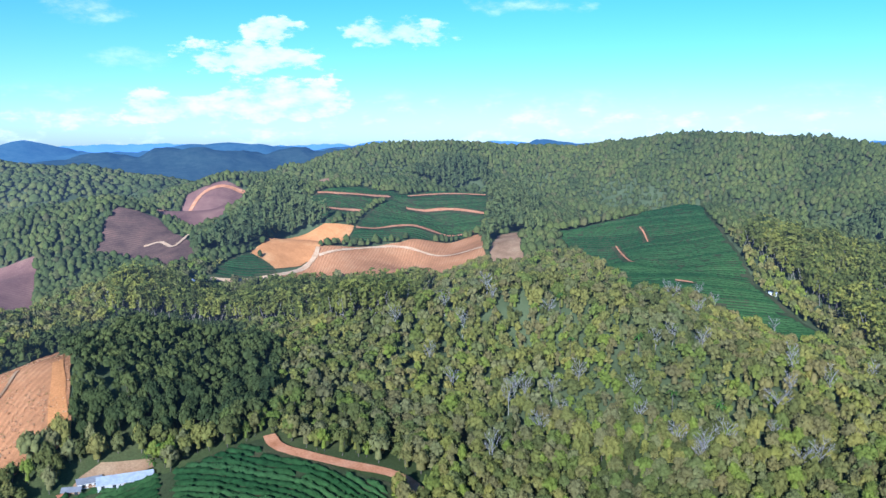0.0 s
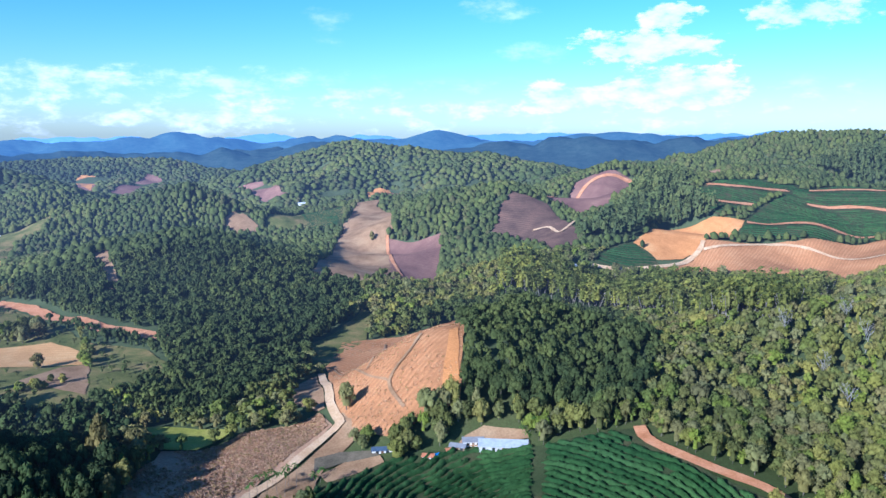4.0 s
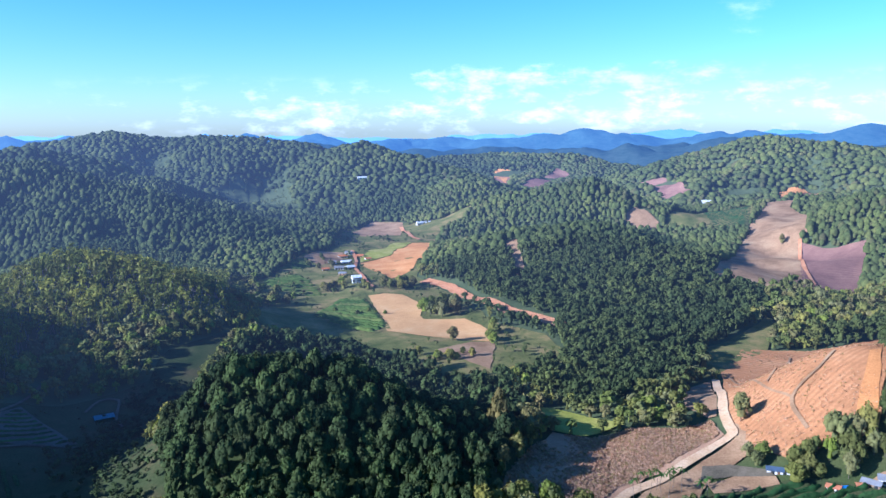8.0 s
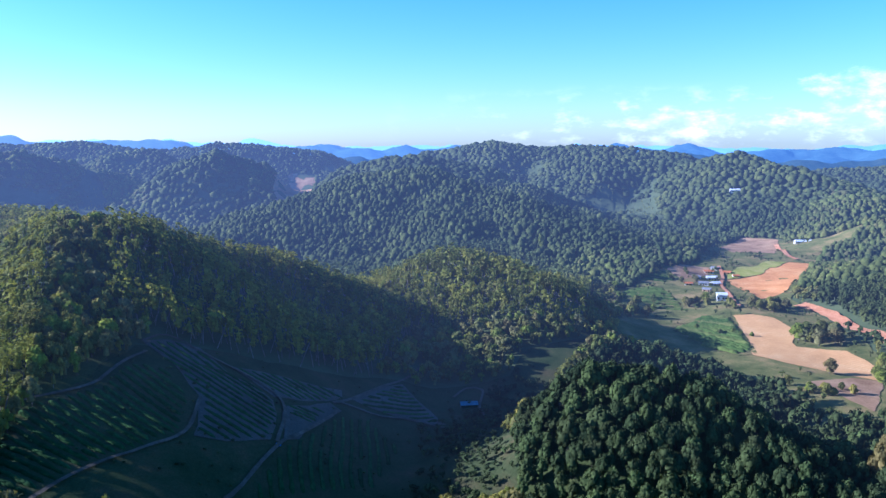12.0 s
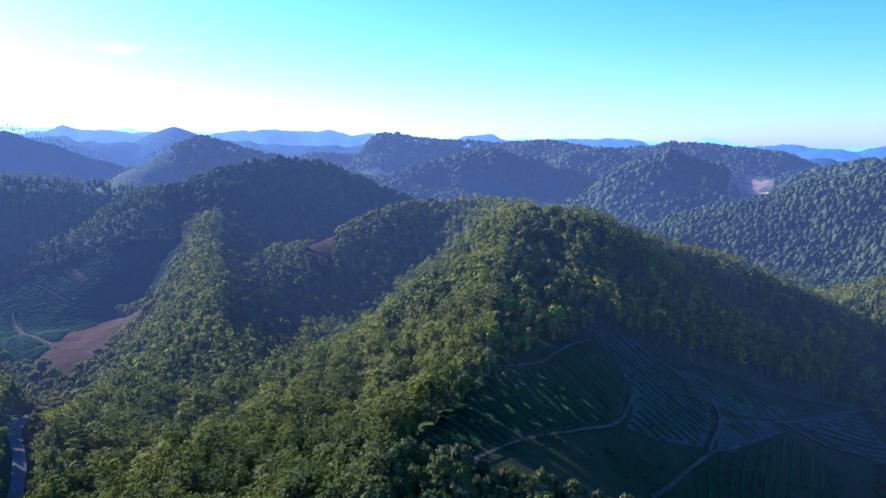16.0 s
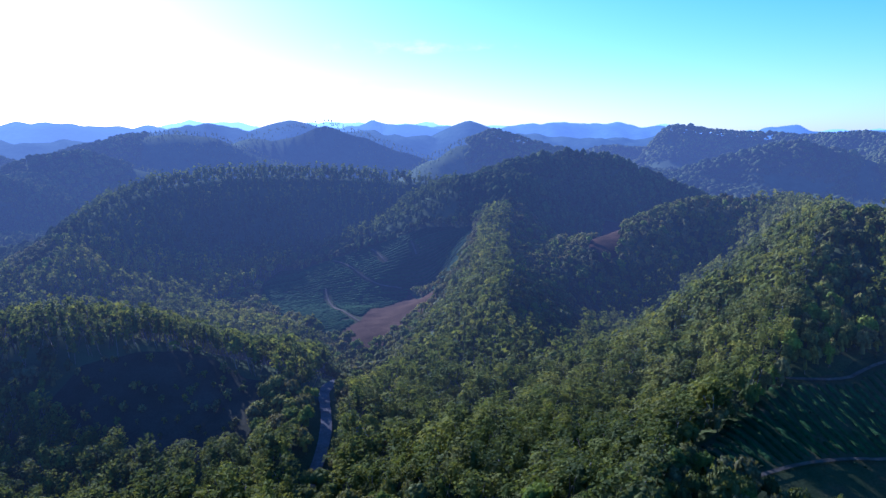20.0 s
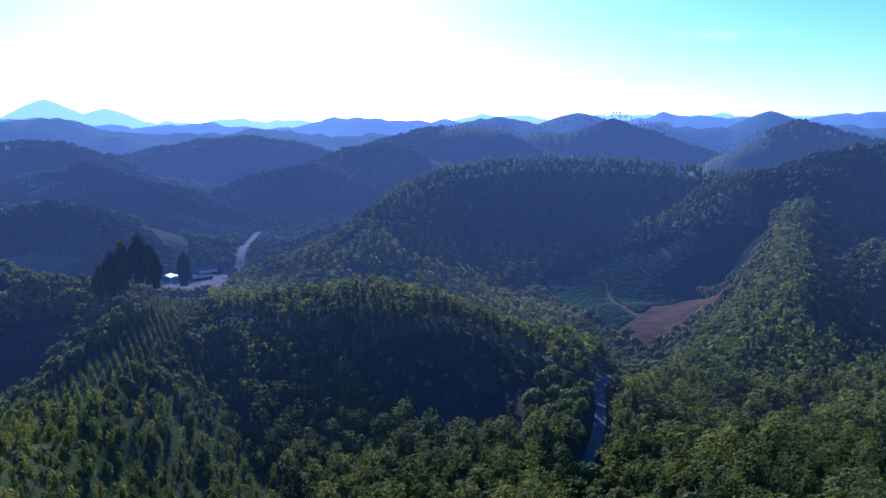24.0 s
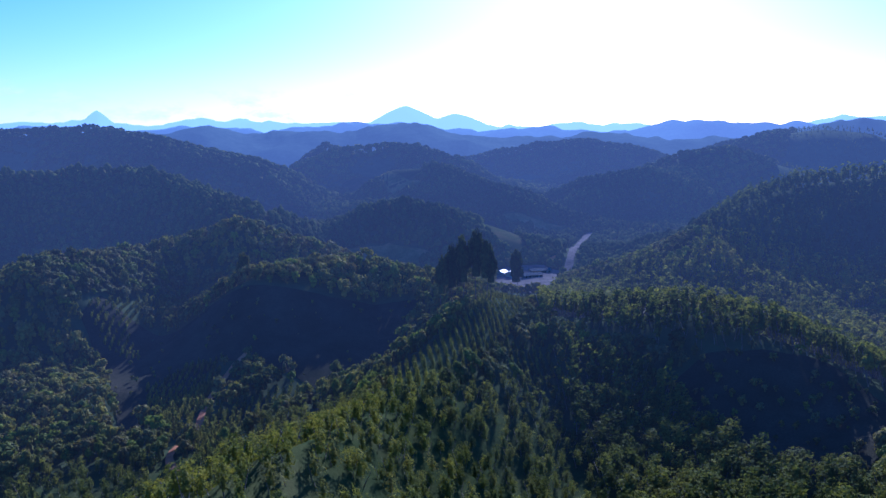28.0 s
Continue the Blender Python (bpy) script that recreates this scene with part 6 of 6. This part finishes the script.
lone_tree("valley tree with a dense rounded crown", -565, 314, 4.3, 3.6)
lone_tree("valley tree with a dense rounded crown", -565, 314, 7.0, 5.9)
lone_tree("valley tree with a dense rounded crown", -573, 315, 7.3, 6.2)
lone_tree("valley tree with a dense rounded crown", -572, 311, 4.3, 3.7)
lone_tree("valley tree with a dense rounded crown", -699, 338, 6.6, 5.6)
lone_tree("valley tree with a dense rounded crown", -670, 335, 7.3, 6.2)
lone_tree("valley tree with a dense rounded crown", -678, 337, 6.1, 5.2)
lone_tree("valley tree with a dense rounded crown", -692, 337, 4.8, 4.1)
lone_tree("valley tree with a dense rounded crown", -670, 321, 6.7, 5.7)
lone_tree("valley tree with a dense rounded crown", -681, 315, 5.5, 4.7)
lone_tree("valley tree with a dense rounded crown", -678, 316, 4.5, 3.8)
lone_tree("valley tree with a dense rounded crown", -387, 301, 7.4, 6.3)
lone_tree("valley tree with a dense rounded crown", -397, 312, 8.6, 7.3)
lone_tree("valley tree with a dense rounded crown", -408, 321, 7.9, 6.7)
lone_tree("valley tree with a dense rounded crown", -383, 299, 9.5, 8.1)
lone_tree("valley tree with a dense rounded crown", -375, 295, 8.9, 7.6)
lone_tree("valley tree with a dense rounded crown", -394, 313, 7.5, 6.4)
lone_tree("valley tree with a dense rounded crown", -397, 312, 6.8, 5.8)
lone_tree("valley tree with a dense rounded crown", -359, 256, 5.2, 4.5)
lone_tree("valley tree with a dense rounded crown", -360, 253, 7.3, 6.2)
lone_tree("valley tree with a dense rounded crown", -366, 249, 5.6, 4.7)
lone_tree("valley tree with a dense rounded crown", -367, 266, 5.1, 4.3)
lone_tree("valley tree with a dense rounded crown", -366, 255, 5.8, 4.9)
lone_tree("valley tree with a dense rounded crown", -370, 250, 5.4, 4.6)
lone_tree("valley tree with a dense rounded crown", -367, 247, 4.7, 4.0)
lone_tree("valley tree with a dense rounded crown", -359, 267, 6.2, 5.3)
lone_tree("valley tree with a dense rounded crown", -380, 244, 6.9, 5.9)
lone_tree("valley tree with a dense rounded crown", -513, 258, 5.5, 4.7)
lone_tree("valley tree with a dense rounded crown", -496, 276, 5.5, 4.7)
lone_tree("valley tree with a dense rounded crown", -491, 279, 4.1, 3.5)
lone_tree("valley tree with a dense rounded crown", -495, 266, 5.4, 4.6)
lone_tree("valley tree with a dense rounded crown", -486, 284, 4.2, 3.5)
lone_tree("valley tree with a dense rounded crown", -496, 270, 4.0, 3.4)

# ---- woods ----
gums((-260, 607), (-12, 660), (-27, 436), (-60, 446), (-106, 552), (-197, 560), (-235, 554))
gums((234, 629), (347, 773), (434, 785), (517, 801), (301, 455), (227, 401), (256, 513), (244, 556))
gums((-51, 1073), (-37, 1155), (61, 1190), (56, 1060))
gums((-216, 694), (-208, 802), (-217, 1002), (-163, 900), (-158, 838), (-113, 808), (-159, 779), (-174, 705))
gums((52, 978), (122, 1123), (95, 752), (58, 802), (38, 710))
gums((-159, -188), (-206, -189), (-273, -208), (-324, -218), (-453, -277), (-591, -235), (-1544, -415), (-1252, -292), (-333, -111), (-279, -96), (-209, -104), (-159, -84))
gums((-402, -100), (-872, -93), (-757, 38), (-508, 66), (-390, 26), (-334, -65), (-352, -89))
gums((-749, 49), (-837, 140), (-778, 211), (-669, 236), (-462, 158), (-480, 59))
gums((-1347, 501), (-1303, 569), (-1158, 525), (-1200, 466), (-1329, 453))
gums((-196, -231), (-273, -286), (-368, -340), (-400, -344), (-538, -449), (-526, -411), (-323, -251), (-326, -220), (-269, -165), (-211, -109), (-171, -88), (-158, -200), (-175, -214))
gums((-79, -428), (-126, -627), (-220, -572), (-263, -540), (-260, -326), (-204, -255), (-193, -292), (-159, -339), (-102, -378))
gums((93, -252), (80, -294), (37, -352), (-4, -282), (-35, -325), (-83, -382), (-113, -343), (-131, -289), (-124, -230))
gums((-60, -120), (190, -120), (200, -250), (130, -310), (60, -300), (-10, -285), (-110, -290), (-170, -230), (-120, -170))
gums((-308, -734), (-977, -1873), (-1253, -1610), (-1709, -1479), (-522, -471), (-449, -580), (-301, -526), (-229, -599))
gums((-152, -602), (-178, -628), (-235, -588), (-301, -495), (-301, -385), (-209, -269), (-180, -317), (-122, -359))
# knoll and western hills: shade is put into the leaf colour
darkened_woods(WOOD_DARK, "dense wood on a knoll, shade put into its leaf colour", (-281, 67), (-391, 129), (-415, 152), (-452, 196), (-435, 229), (-387, 246), (-336, 260), (-275, 236), (-226, 186), (-207, 162), (-182, 129), (-242, 61))
darkened_woods(WOOD_DEEP, "dark native wood over the western hills", (-640, 60), (-700, -120), (-2300, -500), (-2300, 1300), (-1500, 1250), (-1000, 640), (-800, 330))
darkened_woods(WOOD_DEEP, "deep green wood over a domed hill", (-530, 344), (-632, 458), (-767, 625), (-738, 646), (-696, 683), (-559, 679), (-346, 516), (-315, 487), (-299, 445), (-274, 375), (-247, 301), (-240, 252), (-285, 252), (-343, 270), (-422, 333))
darkened_woods(WOOD_DEEP, "deep green wood on the slope behind the farm sheds", (-261, 456), (-248, 507), (-220, 569), (-140, 544), (-78, 374), (-72, 318), (-90, 301), (-117, 296), (-152, 285))
wood("wood_near", 150, 340, 4.8, 6.0, 2, "dense broadleaf wood with rounded crowns of many greens")
wood("wood_middle", 340, 700, 5.4, 5.0, 1, "broadleaf wood covering the middle hills")
wood("wood_far", 700, 1250, 5.3, 6.4, 0, "dark green wood on the far slopes")
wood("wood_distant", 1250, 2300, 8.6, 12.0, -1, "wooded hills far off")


# ---- bushes and tussocks ----
def scatter(name, label, category, kinds, outline, count, low, high, spread, material):
    edge = np.array(outline, float)
    lo, hi = edge.min(0), edge.max(0)
    x, y = rng.uniform(lo[0], hi[0], count), rng.uniform(lo[1], hi[1], count)
    ok = inside(x, y, edge) & (wave(x, y, 22, 15) + rng.uniform(-0.6, 0.6, count) > -0.2)
    for o in TRACKS + [r for key, r in RIMS.items() if key.startswith(("field_valley", "field_garden"))]:
        ok &= ~inside(x, y, o)
    x, y = x[ok], y[ok]
    tall = rng.uniform(low, high, len(x))
    ob = plant(name, kinds, np.stack([x, y, height(x, y) + lift(x.mean(), y.mean(), 1) - 0.1], -1), tall, tall * rng.uniform(0.8, 1.2, len(x)) * spread, [material, BARK], label)
    ob["category"] = category


def outline_of(name):
    """The rim of a field, as it was laid down."""
    return RIMS[name]


def tuft():
    """A tussock of dry blades."""
    lv, lf = leaves(np.array([[0, 0, 0.35]]), np.array([0.5]), 9, 0.34)
    lv[:, 2] = np.maximum(lv[:, 2], -0.1)
    return lv, lf, np.zeros(len(lf), int)


TUFTS = [tuft() for _ in range(6)]
scatter("dry_tussocks", "tufts of dry reddish grass over the rough pasture", "grass", TUFTS, outline_of("field_dry"), 45000, 0.35, 0.85, 1.3, TUFT)
scatter("slope_stubble", "dry stubble and weeds over the planted slope", "grass", TUFTS, outline_of("field_slope"), 15000, 0.25, 0.6, 1.3, TUFT)
scatter("valley_scrub", "bushes and small trees over the valley floor", "bushes", BROAD[1], outline_of("valley_floor"), 3800, 1.0, 4.5, 1.1, WOOD_FAR)
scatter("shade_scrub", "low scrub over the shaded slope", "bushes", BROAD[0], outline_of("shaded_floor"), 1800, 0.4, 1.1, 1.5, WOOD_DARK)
scatter("hollow_scrub", "low scrub and saplings in the dark hollow", "bushes", BROAD[1], outline_of("south_hollow"), 260, 1.0, 3.5, 1.0, WOOD)
scatter("slope_scrub", "scrub on the cleared slope", "bushes", BROAD[1], outline_of("slope_cleared"), 260, 1.5, 5.0, 1.0, WOOD)
# bushes added to darken a bank that the hill shadow does not reach
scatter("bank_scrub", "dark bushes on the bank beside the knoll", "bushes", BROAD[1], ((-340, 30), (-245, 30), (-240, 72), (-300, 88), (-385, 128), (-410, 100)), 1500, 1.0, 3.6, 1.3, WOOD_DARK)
